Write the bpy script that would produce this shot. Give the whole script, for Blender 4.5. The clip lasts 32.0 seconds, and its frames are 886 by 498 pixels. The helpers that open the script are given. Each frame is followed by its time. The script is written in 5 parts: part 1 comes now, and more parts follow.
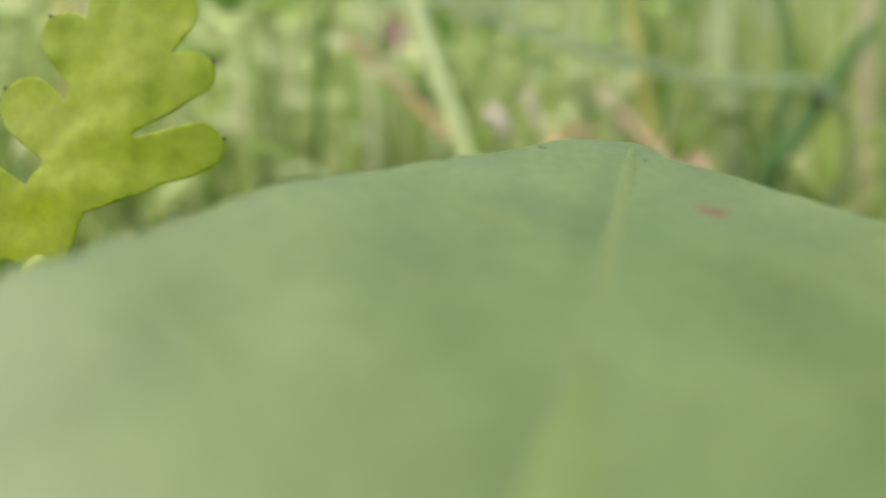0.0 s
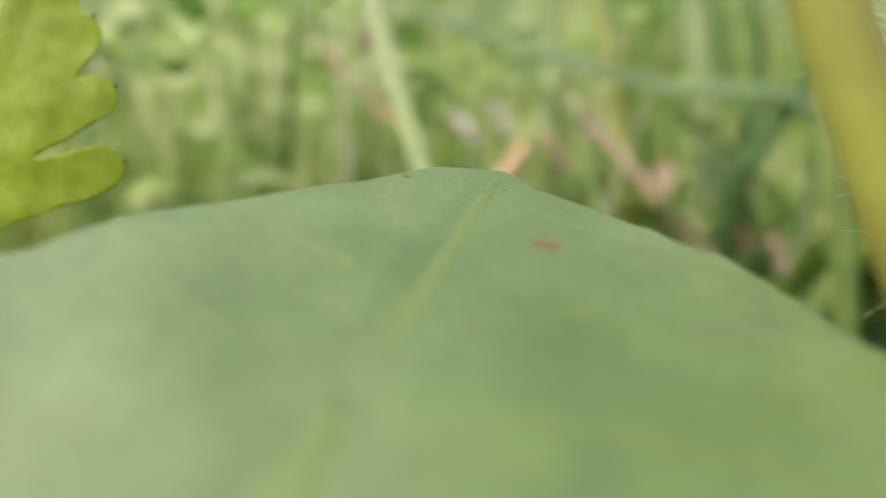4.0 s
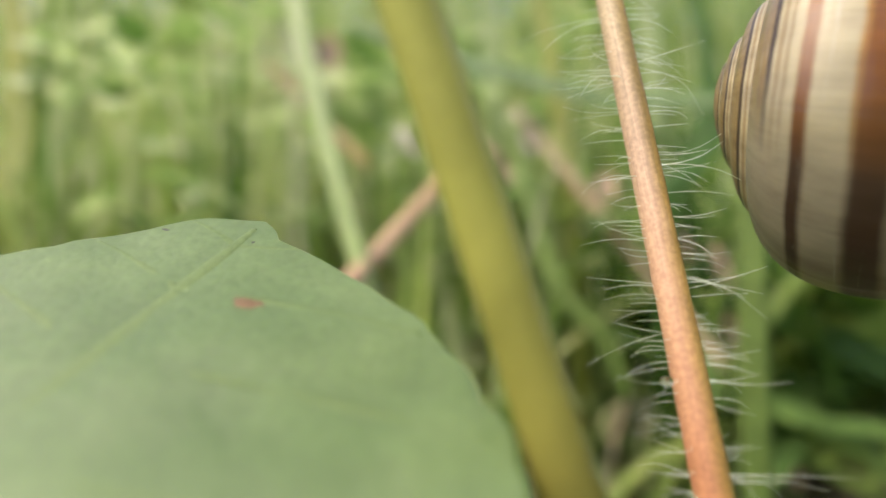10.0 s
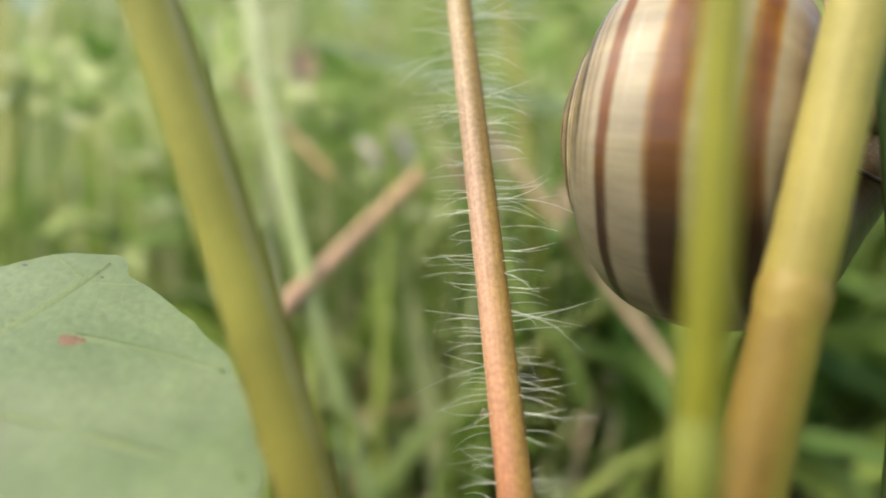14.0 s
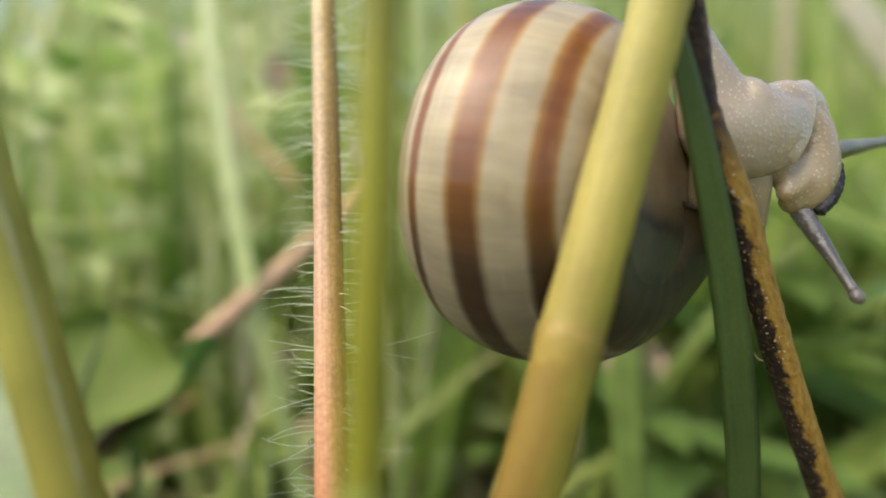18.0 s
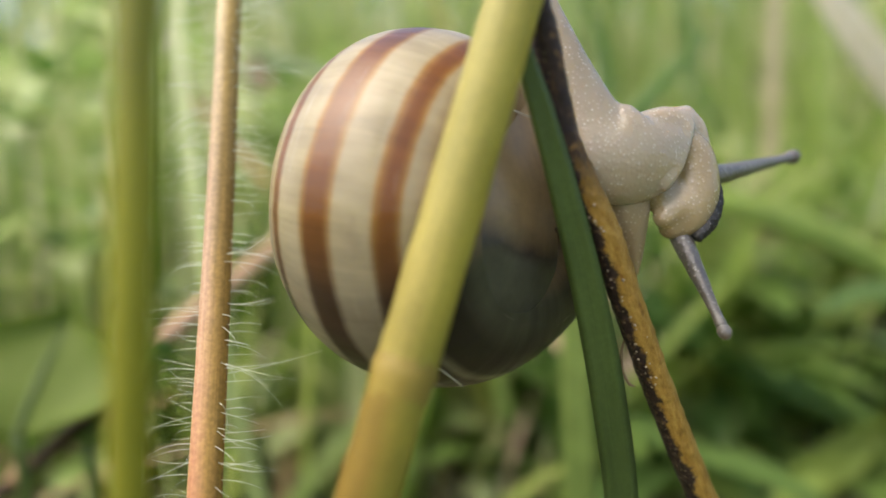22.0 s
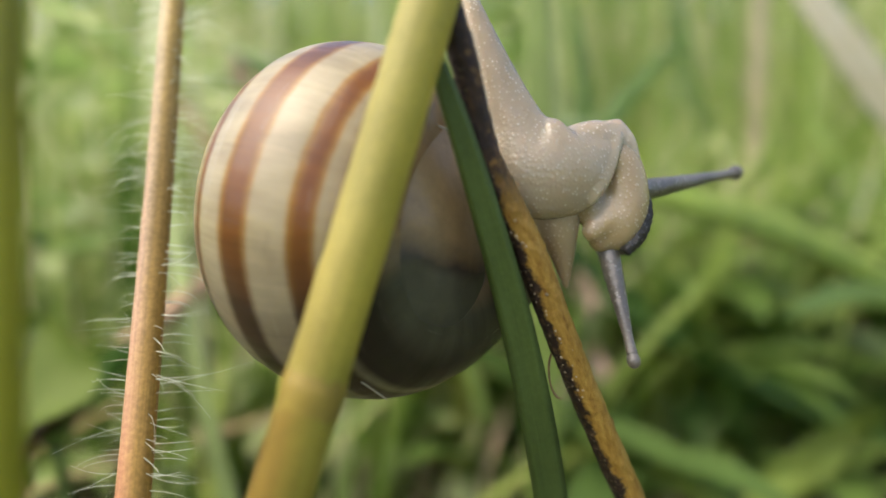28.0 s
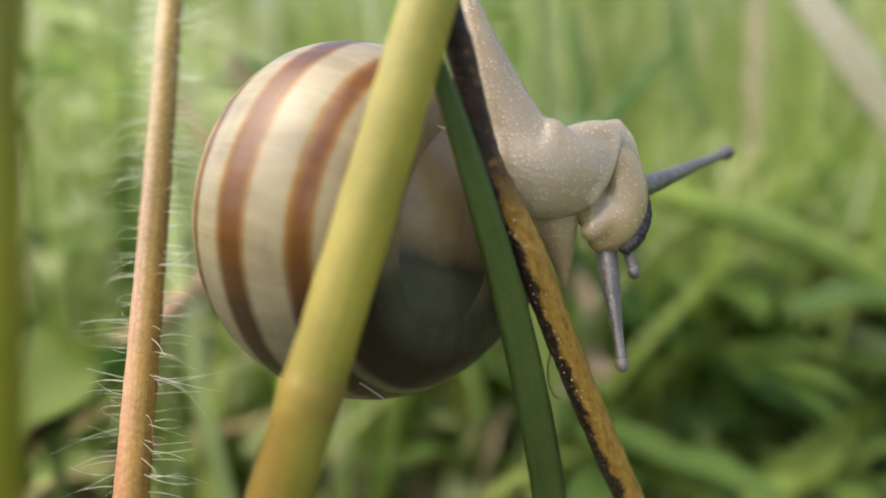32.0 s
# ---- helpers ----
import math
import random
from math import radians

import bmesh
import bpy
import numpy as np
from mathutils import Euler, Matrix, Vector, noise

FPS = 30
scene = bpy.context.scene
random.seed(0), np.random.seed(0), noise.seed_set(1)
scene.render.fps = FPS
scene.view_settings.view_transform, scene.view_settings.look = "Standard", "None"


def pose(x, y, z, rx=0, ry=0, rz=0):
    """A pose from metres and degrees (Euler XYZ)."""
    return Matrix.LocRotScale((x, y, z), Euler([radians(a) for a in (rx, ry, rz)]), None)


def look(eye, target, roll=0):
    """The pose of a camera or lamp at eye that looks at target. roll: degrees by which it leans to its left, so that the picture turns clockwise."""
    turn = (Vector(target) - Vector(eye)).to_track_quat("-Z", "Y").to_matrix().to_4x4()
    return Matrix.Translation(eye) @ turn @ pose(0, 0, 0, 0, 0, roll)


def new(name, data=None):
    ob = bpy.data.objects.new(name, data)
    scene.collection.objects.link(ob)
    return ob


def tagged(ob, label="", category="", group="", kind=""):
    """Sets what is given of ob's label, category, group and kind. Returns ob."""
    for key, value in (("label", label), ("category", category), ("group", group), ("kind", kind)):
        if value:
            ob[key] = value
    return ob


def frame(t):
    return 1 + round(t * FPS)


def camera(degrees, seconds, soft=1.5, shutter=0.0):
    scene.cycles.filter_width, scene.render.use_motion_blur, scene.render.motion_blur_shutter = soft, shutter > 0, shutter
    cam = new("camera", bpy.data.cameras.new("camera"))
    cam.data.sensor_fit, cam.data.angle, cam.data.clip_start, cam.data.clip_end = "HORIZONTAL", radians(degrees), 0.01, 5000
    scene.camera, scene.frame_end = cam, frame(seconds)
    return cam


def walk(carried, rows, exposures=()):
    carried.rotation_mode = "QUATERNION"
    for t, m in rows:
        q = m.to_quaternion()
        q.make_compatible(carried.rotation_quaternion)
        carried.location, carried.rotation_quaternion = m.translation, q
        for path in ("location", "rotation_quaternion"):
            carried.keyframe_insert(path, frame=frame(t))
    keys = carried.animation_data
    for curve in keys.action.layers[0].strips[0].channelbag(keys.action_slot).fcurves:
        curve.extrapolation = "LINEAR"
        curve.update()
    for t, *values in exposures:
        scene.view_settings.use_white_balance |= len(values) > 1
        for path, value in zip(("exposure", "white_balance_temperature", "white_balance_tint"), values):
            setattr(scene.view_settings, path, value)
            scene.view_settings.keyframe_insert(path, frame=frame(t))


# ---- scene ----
# ---- camera ----
# a slow slide to the right through meadow grass, a few centimetres above the soil
cam = camera(72.0, 32.0, soft=1.8)
cam.data.dof.use_dof = True
cam.data.dof.focus_distance = 0.0415
cam.data.dof.aperture_fstop = 11.0
PATH = [
    (0.0, pose(-0.01241, 0.00080, 0.06544, 83.939, -0.590, -0.200)),
    (1.0, pose(-0.01047, 0.00059, 0.06588, 83.890, -0.647, 0.023)),
    (2.0, pose(-0.00845, 0.00038, 0.06632, 83.789, -0.674, 0.244)),
    (3.0, pose(-0.00604, 0.00019, 0.06683, 83.729, -0.721, 0.465)),
    (3.5, pose(-0.00467, 0.00010, 0.06715, 83.756, -0.760, 0.636)),
    (5.5, pose(0.00145, -0.00022, 0.06842, 83.663, -0.985, 1.316)),
    (6.0, pose(0.00283, -0.00028, 0.06875, 83.636, -0.972, 1.538)),
    (7.0, pose(0.00565, -0.00038, 0.06939, 83.587, -0.926, 1.887)),
    (8.0, pose(0.00875, -0.00046, 0.07010, 83.597, -0.743, 2.268)),
    (9.0, pose(0.01185, -0.00058, 0.07071, 83.350, -0.479, 2.773)),
    (10.0, pose(0.01516, -0.00075, 0.07134, 83.365, -0.182, 3.305)),
    (11.0, pose(0.01844, -0.00089, 0.07196, 83.411, 0.043, 3.904)),
    (12.0, pose(0.02167, -0.00094, 0.07258, 83.446, 0.160, 4.519)),
    (13.0, pose(0.02479, -0.00098, 0.07321, 83.460, 0.265, 4.941)),
    (14.0, pose(0.02786, -0.00091, 0.07383, 83.320, 0.357, 5.273)),
    (14.5, pose(0.02950, -0.00081, 0.07415, 83.233, 0.380, 5.486)),
    (16.5, pose(0.03600, -0.00043, 0.07541, 83.175, 0.221, 6.434)),
    (17.0, pose(0.03746, -0.00034, 0.07573, 83.163, 0.215, 6.633)),
    (18.0, pose(0.04017, -0.00014, 0.07635, 83.036, 0.221, 6.907)),
    (19.0, pose(0.04280, 0.00005, 0.07697, 82.858, 0.192, 7.182)),
    (20.0, pose(0.04530, 0.00029, 0.07760, 82.693, 0.137, 7.620)),
    (21.0, pose(0.04762, 0.00053, 0.07815, 82.452, 0.069, 8.023)),
    (22.0, pose(0.04955, 0.00070, 0.07864, 82.242, -0.087, 8.280)),
    (23.0, pose(0.05104, 0.00088, 0.07904, 82.123, -0.162, 8.286)),
    (24.0, pose(0.05219, 0.00102, 0.07935, 82.014, -0.178, 8.220)),
    (25.0, pose(0.05306, 0.00110, 0.07958, 81.904, -0.168, 8.294)),
    (25.5, pose(0.05339, 0.00117, 0.07967, 81.873, -0.173, 8.298)),
    (27.5, pose(0.05433, 0.00139, 0.07989, 81.781, -0.234, 8.320)),
    (28.0, pose(0.05446, 0.00140, 0.07992, 81.751, -0.234, 8.388)),
    (29.0, pose(0.05450, 0.00147, 0.07993, 81.751, -0.242, 8.395)),
    (30.0, pose(0.05452, 0.00149, 0.07994, 81.718, -0.254, 8.379)),
    (31.0, pose(0.05446, 0.00149, 0.07995, 81.699, -0.248, 8.295)),
    (32.0, pose(0.05439, 0.00146, 0.07997, 81.695, -0.243, 8.190)),
]
walk(cam, PATH, exposures=[(0.0, 0.95, 6700, 11), (32.0, 0.95, 6700, 11)])

# ---- light: bright overcast sky ----
world = bpy.data.worlds.new("sky")
scene.world = world
world.use_nodes = True
wt = world.node_tree
sky = wt.nodes.new("ShaderNodeTexSky")
sky.sky_type = "NISHITA"
sky.sun_disc = False
SUN_UP, SUN_TURN = radians(55), radians(240)
sky.sun_elevation, sky.sun_rotation = SUN_UP, SUN_TURN
sky.air_density, sky.dust_density, sky.ozone_density = 1.0, 4.0, 1.0
back = wt.nodes["Background"]
back.inputs["Strength"].default_value = 0.19
wt.links.new(sky.outputs[0], back.inputs["Color"])
sun = new("sun", bpy.data.lights.new("sun", "SUN"))
sun.data.energy, sun.data.angle, sun.data.color = 1.25, radians(64), (1.0, 0.95, 0.86)
away = Vector((math.sin(SUN_TURN) * math.cos(SUN_UP), math.cos(SUN_TURN) * math.cos(SUN_UP), math.sin(SUN_UP)))
sun.matrix_world = look(away * 3, (0, 0, 0))

MM = 0.001


# ---- materials ----
def material(name, build):
    m = bpy.data.materials.new(name)
    m.use_nodes = True
    nt = m.node_tree
    nt.nodes.clear()
    out = nt.nodes.new("ShaderNodeOutputMaterial")
    nt.links.new(build(nt), out.inputs["Surface"])
    return m


def node(nt, kind, **given):
    n = nt.nodes.new(kind)
    for key, value in given.items():
        key = key.replace("_", " ")
        if key in n.inputs:
            if isinstance(value, bpy.types.NodeSocket):
                nt.links.new(value, n.inputs[key])
            else:
                n.inputs[key].default_value = value
    return n


def coords(nt, scale=(1, 1, 1), kind="Object"):
    tc = nt.nodes.new("ShaderNodeTexCoord")
    mp = nt.nodes.new("ShaderNodeMapping")
    mp.inputs["Scale"].default_value = scale
    nt.links.new(tc.outputs[kind], mp.inputs["Vector"])
    return mp.outputs[0]


def noise_at(nt, vec, scale, detail=3.0, rough=0.55):
    n = node(nt, "ShaderNodeTexNoise", Vector=vec, Scale=scale, Detail=detail, Roughness=rough)
    return n.outputs["Fac"]


def ramp(nt, fac, stops, mode="LINEAR"):
    r = nt.nodes.new("ShaderNodeValToRGB")
    r.color_ramp.interpolation = mode
    el = r.color_ramp.elements
    while len(el) < len(stops):
        el.new(0.5)
    for e, (p, c) in zip(el, stops):
        e.position, e.color = p, (*c, 1)
    nt.links.new(fac, r.inputs["Fac"])
    return r.outputs["Color"]


def blend(nt, fac, a, b, mode="MIX"):
    m = nt.nodes.new("ShaderNodeMix")
    m.data_type, m.blend_type = "RGBA", mode
    for sock, value in ((m.inputs[0], fac), (m.inputs[6], a), (m.inputs[7], b)):
        if isinstance(value, bpy.types.NodeSocket):
            nt.links.new(value, sock)
        else:
            sock.default_value = (*value, 1) if isinstance(value, tuple) else value
    return m.outputs[2]


def bump(nt, height, strength, distance):
    return node(nt, "ShaderNodeBump", Strength=strength, Distance=distance, Height=height).outputs[0]


def plant_shader(nt, color, through_color, thin=0.35, rough=0.45, normal=None, gloss=0.4):
    """A leaf or stem: a glossy skin over a body that lets light through."""
    b = nt.nodes.new("ShaderNodeBsdfPrincipled")
    nt.links.new(color, b.inputs["Base Color"])
    b.inputs["Roughness"].default_value = rough
    b.inputs["Specular IOR Level"].default_value = gloss
    tr = nt.nodes.new("ShaderNodeBsdfTranslucent")
    nt.links.new(through_color, tr.inputs["Color"])
    if normal is not None:
        nt.links.new(normal, b.inputs["Normal"])
    mix = nt.nodes.new("ShaderNodeMixShader")
    mix.inputs[0].default_value = thin
    nt.links.new(b.outputs[0], mix.inputs[1])
    nt.links.new(tr.outputs[0], mix.inputs[2])
    return mix.outputs[0]


def stalk_material(name, stops, fibre=1.0, thin=0.25, rough=0.42, gloss=0.45, speck=0.5, flank=None):
    """stops run along the stalk by its own UV: 0 at the root, 1 at the tip. flank: the colour of one side."""
    def build(nt):
        uv = coords(nt, (1, 1, 1), "UV")
        sep = node(nt, "ShaderNodeSeparateXYZ", Vector=uv)
        col = ramp(nt, sep.outputs["Y"], stops)
        if flank:
            wav = node(nt, "ShaderNodeMath")
            wav.operation = "MULTIPLY_ADD"
            nt.links.new(noise_at(nt, coords(nt, (3, 22, 1), "UV"), 1.0, 4), wav.inputs[0])
            wav.inputs[1].default_value = 0.12
            nt.links.new(sep.outputs["X"], wav.inputs[2])
            col = blend(nt, ramp(nt, wav.outputs[0], [(0.4, (0, 0, 0)), (0.5, (0.8, 0.8, 0.8)), (0.66, (0.8, 0.8, 0.8)), (0.8, (0, 0, 0))]), col, flank)
        ob = coords(nt)
        patches = noise_at(nt, ob, 160, 3)
        lines = noise_at(nt, coords(nt, (34, 7, 1), "UV"), 1.0, 4, 0.7)
        dots = noise_at(nt, ob, 3200, 2)
        col = blend(nt, 0.35, col, ramp(nt, patches, [(0.3, (0.25, 0.25, 0.22)), (0.7, (0.75, 0.72, 0.7))]), "OVERLAY")
        col = blend(nt, 0.4 * fibre, col, ramp(nt, lines, [(0.3, (0.3, 0.3, 0.3)), (0.7, (0.72, 0.72, 0.7))]), "OVERLAY")
        col = blend(nt, 0.3 * speck, col, ramp(nt, dots, [(0.35, (0.2, 0.2, 0.2)), (0.65, (0.8, 0.8, 0.8))]), "OVERLAY")
        h = blend(nt, 0.5, lines, dots)
        return plant_shader(nt, col, col, thin, rough, bump(nt, h, 0.35, 0.00012), gloss)
    return material(name, build)


def grass_material(name, stops, thin=0.45, rough=0.45):
    """Blades that differ one from another, each fading a little along its length."""
    def build(nt):
        geo = nt.nodes.new("ShaderNodeNewGeometry")
        col = ramp(nt, geo.outputs["Random Per Island"], stops)
        ob = coords(nt)
        n1 = noise_at(nt, ob, 60, 3)
        n2 = noise_at(nt, coords(nt, (40, 3, 1), "UV"), 1.0, 3)
        col = blend(nt, 0.5, col, ramp(nt, n1, [(0.3, (0.28, 0.3, 0.25)), (0.7, (0.75, 0.72, 0.7))]), "OVERLAY")
        col = blend(nt, 0.4, col, ramp(nt, n2, [(0.3, (0.3, 0.3, 0.3)), (0.7, (0.7, 0.7, 0.7))]), "OVERLAY")
        return plant_shader(nt, col, col, thin, rough, bump(nt, n2, 0.3, 0.0001), 0.4)
    return material(name, build)


grass_mat = grass_material("grass_blades", [(0.0, (0.12, 0.21, 0.035)), (0.3, (0.25, 0.36, 0.07)), (0.6, (0.38, 0.48, 0.12)), (0.82, (0.56, 0.61, 0.27)), (1.0, (0.76, 0.72, 0.5))], thin=0.5, rough=0.35)
tall_mat = grass_material("sunlit_grass_tips", [(0.0, (0.12, 0.2, 0.035)), (0.35, (0.3, 0.41, 0.1)), (0.7, (0.5, 0.57, 0.23)), (1.0, (0.7, 0.68, 0.48))], thin=0.5, rough=0.4)
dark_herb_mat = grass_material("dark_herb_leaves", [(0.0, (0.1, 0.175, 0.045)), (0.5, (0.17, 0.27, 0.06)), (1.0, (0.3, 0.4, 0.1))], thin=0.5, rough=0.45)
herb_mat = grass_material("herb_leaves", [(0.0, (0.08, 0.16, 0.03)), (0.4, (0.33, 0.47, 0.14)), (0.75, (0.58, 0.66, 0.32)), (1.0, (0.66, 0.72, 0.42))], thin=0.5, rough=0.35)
fine_mat = grass_material("fine_grass_blades", [(0.0, (0.04, 0.1, 0.02)), (0.3, (0.12, 0.24, 0.04)), (0.6, (0.4, 0.52, 0.14)), (0.8, (0.66, 0.68, 0.36)), (1.0, (0.78, 0.7, 0.52))], thin=0.4, rough=0.35)
lean_mat = grass_material("leaning_blades", [(0.0, (0.1, 0.19, 0.04)), (0.4, (0.24, 0.36, 0.08)), (0.75, (0.36, 0.48, 0.12)), (1.0, (0.5, 0.56, 0.24))], thin=0.45, rough=0.4)
straw_mat = grass_material("dry_straw", [(0.0, (0.28, 0.18, 0.09)), (0.5, (0.5, 0.37, 0.22)), (1.0, (0.7, 0.6, 0.42))], thin=0.2, rough=0.6)


def soil_build(nt):
    ob = coords(nt)
    a = noise_at(nt, ob, 45, 6, 0.65)
    b = noise_at(nt, ob, 600, 4, 0.6)
    near = ramp(nt, a, [(0.3, (0.05, 0.036, 0.02)), (0.55, (0.1, 0.078, 0.044)), (0.75, (0.17, 0.136, 0.08))])
    near = blend(nt, 0.5, near, ramp(nt, b, [(0.3, (0.2, 0.2, 0.2)), (0.7, (0.8, 0.8, 0.8))]), "OVERLAY")
    far = ramp(nt, noise_at(nt, ob, 3, 5), [(0.3, (0.04, 0.09, 0.02)), (0.7, (0.09, 0.16, 0.04))])
    d = node(nt, "ShaderNodeVectorMath", Vector=ob)
    d.operation = "LENGTH"
    m = node(nt, "ShaderNodeMapRange", Value=d.outputs["Value"])
    m.inputs["From Min"].default_value, m.inputs["From Max"].default_value = 0.5, 1.6
    col = blend(nt, m.outputs[0], near, far)
    p = node(nt, "ShaderNodeBsdfPrincipled", Base_Color=col, Roughness=0.9, Normal=bump(nt, a, 0.6, 0.004))
    return p.outputs[0]


soil_mat = material("soil", soil_build)


def broad_build(nt):
    ob = coords(nt)
    big = noise_at(nt, ob, 90, 3)
    fine = noise_at(nt, ob, 1400, 4, 0.6)
    cells = node(nt, "ShaderNodeTexVoronoi", Vector=ob, Scale=900)
    cells.feature = "DISTANCE_TO_EDGE"
    col = ramp(nt, big, [(0.3, (0.107, 0.165, 0.05)), (0.55, (0.132, 0.195, 0.063)), (0.75, (0.158, 0.22, 0.076))])
    col = blend(nt, 0.35, col, ramp(nt, fine, [(0.3, (0.3, 0.3, 0.3)), (0.7, (0.7, 0.7, 0.7))]), "OVERLAY")
    col = blend(nt, ramp(nt, cells.outputs["Distance"], [(0.0, (0.2, 0.2, 0.2)), (0.09, (0, 0, 0))]), col, (0.18, 0.23, 0.1))
    tr = blend(nt, 0.5, col, (0.2, 0.3, 0.05))
    mid = noise_at(nt, ob, 260, 3)
    col = blend(nt, 0.18, col, ramp(nt, mid, [(0.35, (0.3, 0.32, 0.3)), (0.65, (0.7, 0.68, 0.66))]), "OVERLAY")
    h = blend(nt, 0.75, blend(nt, 0.5, cells.outputs["Distance"], fine), mid)
    return plant_shader(nt, col, tr, 0.28, 0.42, bump(nt, h, 0.35, 0.0007), 0.48)


broad_mat = material("broad_leaf_skin", broad_build)


def plain_plant(name, dark, light, through_color, thin=0.3, rough=0.45, scale=300, gloss=0.4):
    def build(nt):
        ob = coords(nt)
        a = noise_at(nt, ob, scale, 4, 0.6)
        b = noise_at(nt, ob, scale * 9, 3)
        col = ramp(nt, a, [(0.32, dark), (0.68, light)])
        col = blend(nt, 0.35, col, ramp(nt, b, [(0.3, (0.3, 0.3, 0.3)), (0.7, (0.72, 0.72, 0.72))]), "OVERLAY")
        tr = blend(nt, 0.5, col, through_color)
        return plant_shader(nt, col, tr, thin, rough, bump(nt, b, 0.3, 0.0001), gloss)
    return material(name, build)


vein_mat = plain_plant("leaf_vein", (0.134, 0.194, 0.057), (0.157, 0.216, 0.067), (0.2, 0.3, 0.06))
lobed_mat = plain_plant("lobed_leaf_skin", (0.25, 0.325, 0.01), (0.315, 0.395, 0.016), (0.48, 0.62, 0.02), 0.5, 0.45, 130, 0.3)
lobed_vein_mat = plain_plant("lobed_leaf_vein", (0.25, 0.32, 0.02), (0.31, 0.38, 0.03), (0.4, 0.5, 0.03), 0.4)
rust_mat = plain_plant("rust_spot", (0.135, 0.075, 0.03), (0.185, 0.112, 0.048), (0.2, 0.11, 0.04), 0.1, 0.6, 1500)
dark_spot_mat = plain_plant("dark_speck", (0.03, 0.035, 0.02), (0.08, 0.08, 0.04), (0.05, 0.05, 0.02), 0.05, 0.6, 1500)
leaf_round_mat = plain_plant("round_leaf_skin", (0.13, 0.19, 0.03), (0.18, 0.245, 0.05), (0.24, 0.36, 0.05), 0.4, 0.5, 120, 0.15)
leaf_deep_mat = plain_plant("deep_green_leaf", (0.09, 0.18, 0.04), (0.14, 0.25, 0.06), (0.12, 0.3, 0.04), 0.3, 0.4, 120)
pink_leaf_mat = plain_plant("withered_leaf", (0.5, 0.32, 0.22), (0.66, 0.48, 0.36), (0.6, 0.4, 0.3), 0.3, 0.55, 300)
cream_leaf_mat = plain_plant("dry_leaf", (0.66, 0.58, 0.5), (0.82, 0.76, 0.7), (0.7, 0.6, 0.5), 0.3, 0.5, 300)
blade_dark_mat = stalk_material("dark_grass_blade", [(0.0, (0.062, 0.102, 0.026)), (0.6, (0.08, 0.126, 0.032)), (1.0, (0.1, 0.156, 0.042))], 1.0, 0.22, 0.4, 0.5, 0.3)
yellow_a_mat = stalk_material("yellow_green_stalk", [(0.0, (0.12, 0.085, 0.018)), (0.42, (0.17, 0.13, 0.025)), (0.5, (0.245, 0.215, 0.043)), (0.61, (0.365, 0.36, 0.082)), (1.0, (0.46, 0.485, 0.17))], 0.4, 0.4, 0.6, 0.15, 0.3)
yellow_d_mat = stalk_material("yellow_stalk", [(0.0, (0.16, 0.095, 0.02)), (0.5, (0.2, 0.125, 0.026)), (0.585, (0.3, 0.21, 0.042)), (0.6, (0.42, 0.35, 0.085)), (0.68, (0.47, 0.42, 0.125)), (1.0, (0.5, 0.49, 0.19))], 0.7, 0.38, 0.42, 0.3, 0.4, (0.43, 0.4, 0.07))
joint_mat = plain_plant("stalk_joint", (0.31, 0.22, 0.04), (0.37, 0.28, 0.06), (0.4, 0.3, 0.08), 0.25, 0.4, 400)
olive_joint_mat = plain_plant("olive_joint", (0.22, 0.25, 0.04), (0.28, 0.31, 0.06), (0.3, 0.34, 0.05), 0.3, 0.45, 400)
sheath_mat = plain_plant("sheath_edge", (0.34, 0.34, 0.14), (0.42, 0.42, 0.2), (0.4, 0.4, 0.15), 0.3, 0.4, 400)
olive_mat = stalk_material("olive_stalk", [(0.0, (0.22, 0.21, 0.024)), (0.5, (0.3, 0.3, 0.03)), (1.0, (0.34, 0.345, 0.05))], 0.4, 0.4, 0.4, 0.4, 0.3)
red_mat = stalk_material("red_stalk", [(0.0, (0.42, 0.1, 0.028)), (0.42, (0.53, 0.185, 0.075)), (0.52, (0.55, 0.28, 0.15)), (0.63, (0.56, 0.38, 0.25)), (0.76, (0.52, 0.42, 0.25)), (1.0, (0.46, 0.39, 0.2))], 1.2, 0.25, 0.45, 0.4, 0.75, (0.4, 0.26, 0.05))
pale_mat = stalk_material("pale_green_stalk", [(0.0, (0.3, 0.4, 0.13)), (0.5, (0.38, 0.47, 0.19)), (1.0, (0.46, 0.53, 0.27))], 0.6, 0.4)
fresh_mat = stalk_material("fresh_green_blade", [(0.0, (0.2, 0.3, 0.07)), (0.5, (0.27, 0.37, 0.1)), (1.0, (0.34, 0.44, 0.15))], 0.8, 0.45)
bright_mat = stalk_material("bright_green_blade", [(0.0, (0.3, 0.42, 0.08)), (0.5, (0.38, 0.5, 0.11)), (1.0, (0.42, 0.54, 0.15))], 0.6, 0.45)
reed_mat = stalk_material("dull_reed", [(0.0, (0.4, 0.36, 0.2)), (0.5, (0.46, 0.42, 0.25)), (1.0, (0.5, 0.46, 0.3))], 0.8, 0.3, 0.6, 0.2)
dull_blade_mat = stalk_material("dull_green_blade", [(0.0, (0.15, 0.23, 0.09)), (0.5, (0.2, 0.28, 0.12)), (1.0, (0.22, 0.3, 0.14))], 0.8, 0.3)
leaf_blade_mat = stalk_material("deep_green_blade", [(0.0, (0.07, 0.15, 0.03)), (0.5, (0.1, 0.2, 0.045)), (1.0, (0.15, 0.26, 0.06))], 0.8, 0.35)
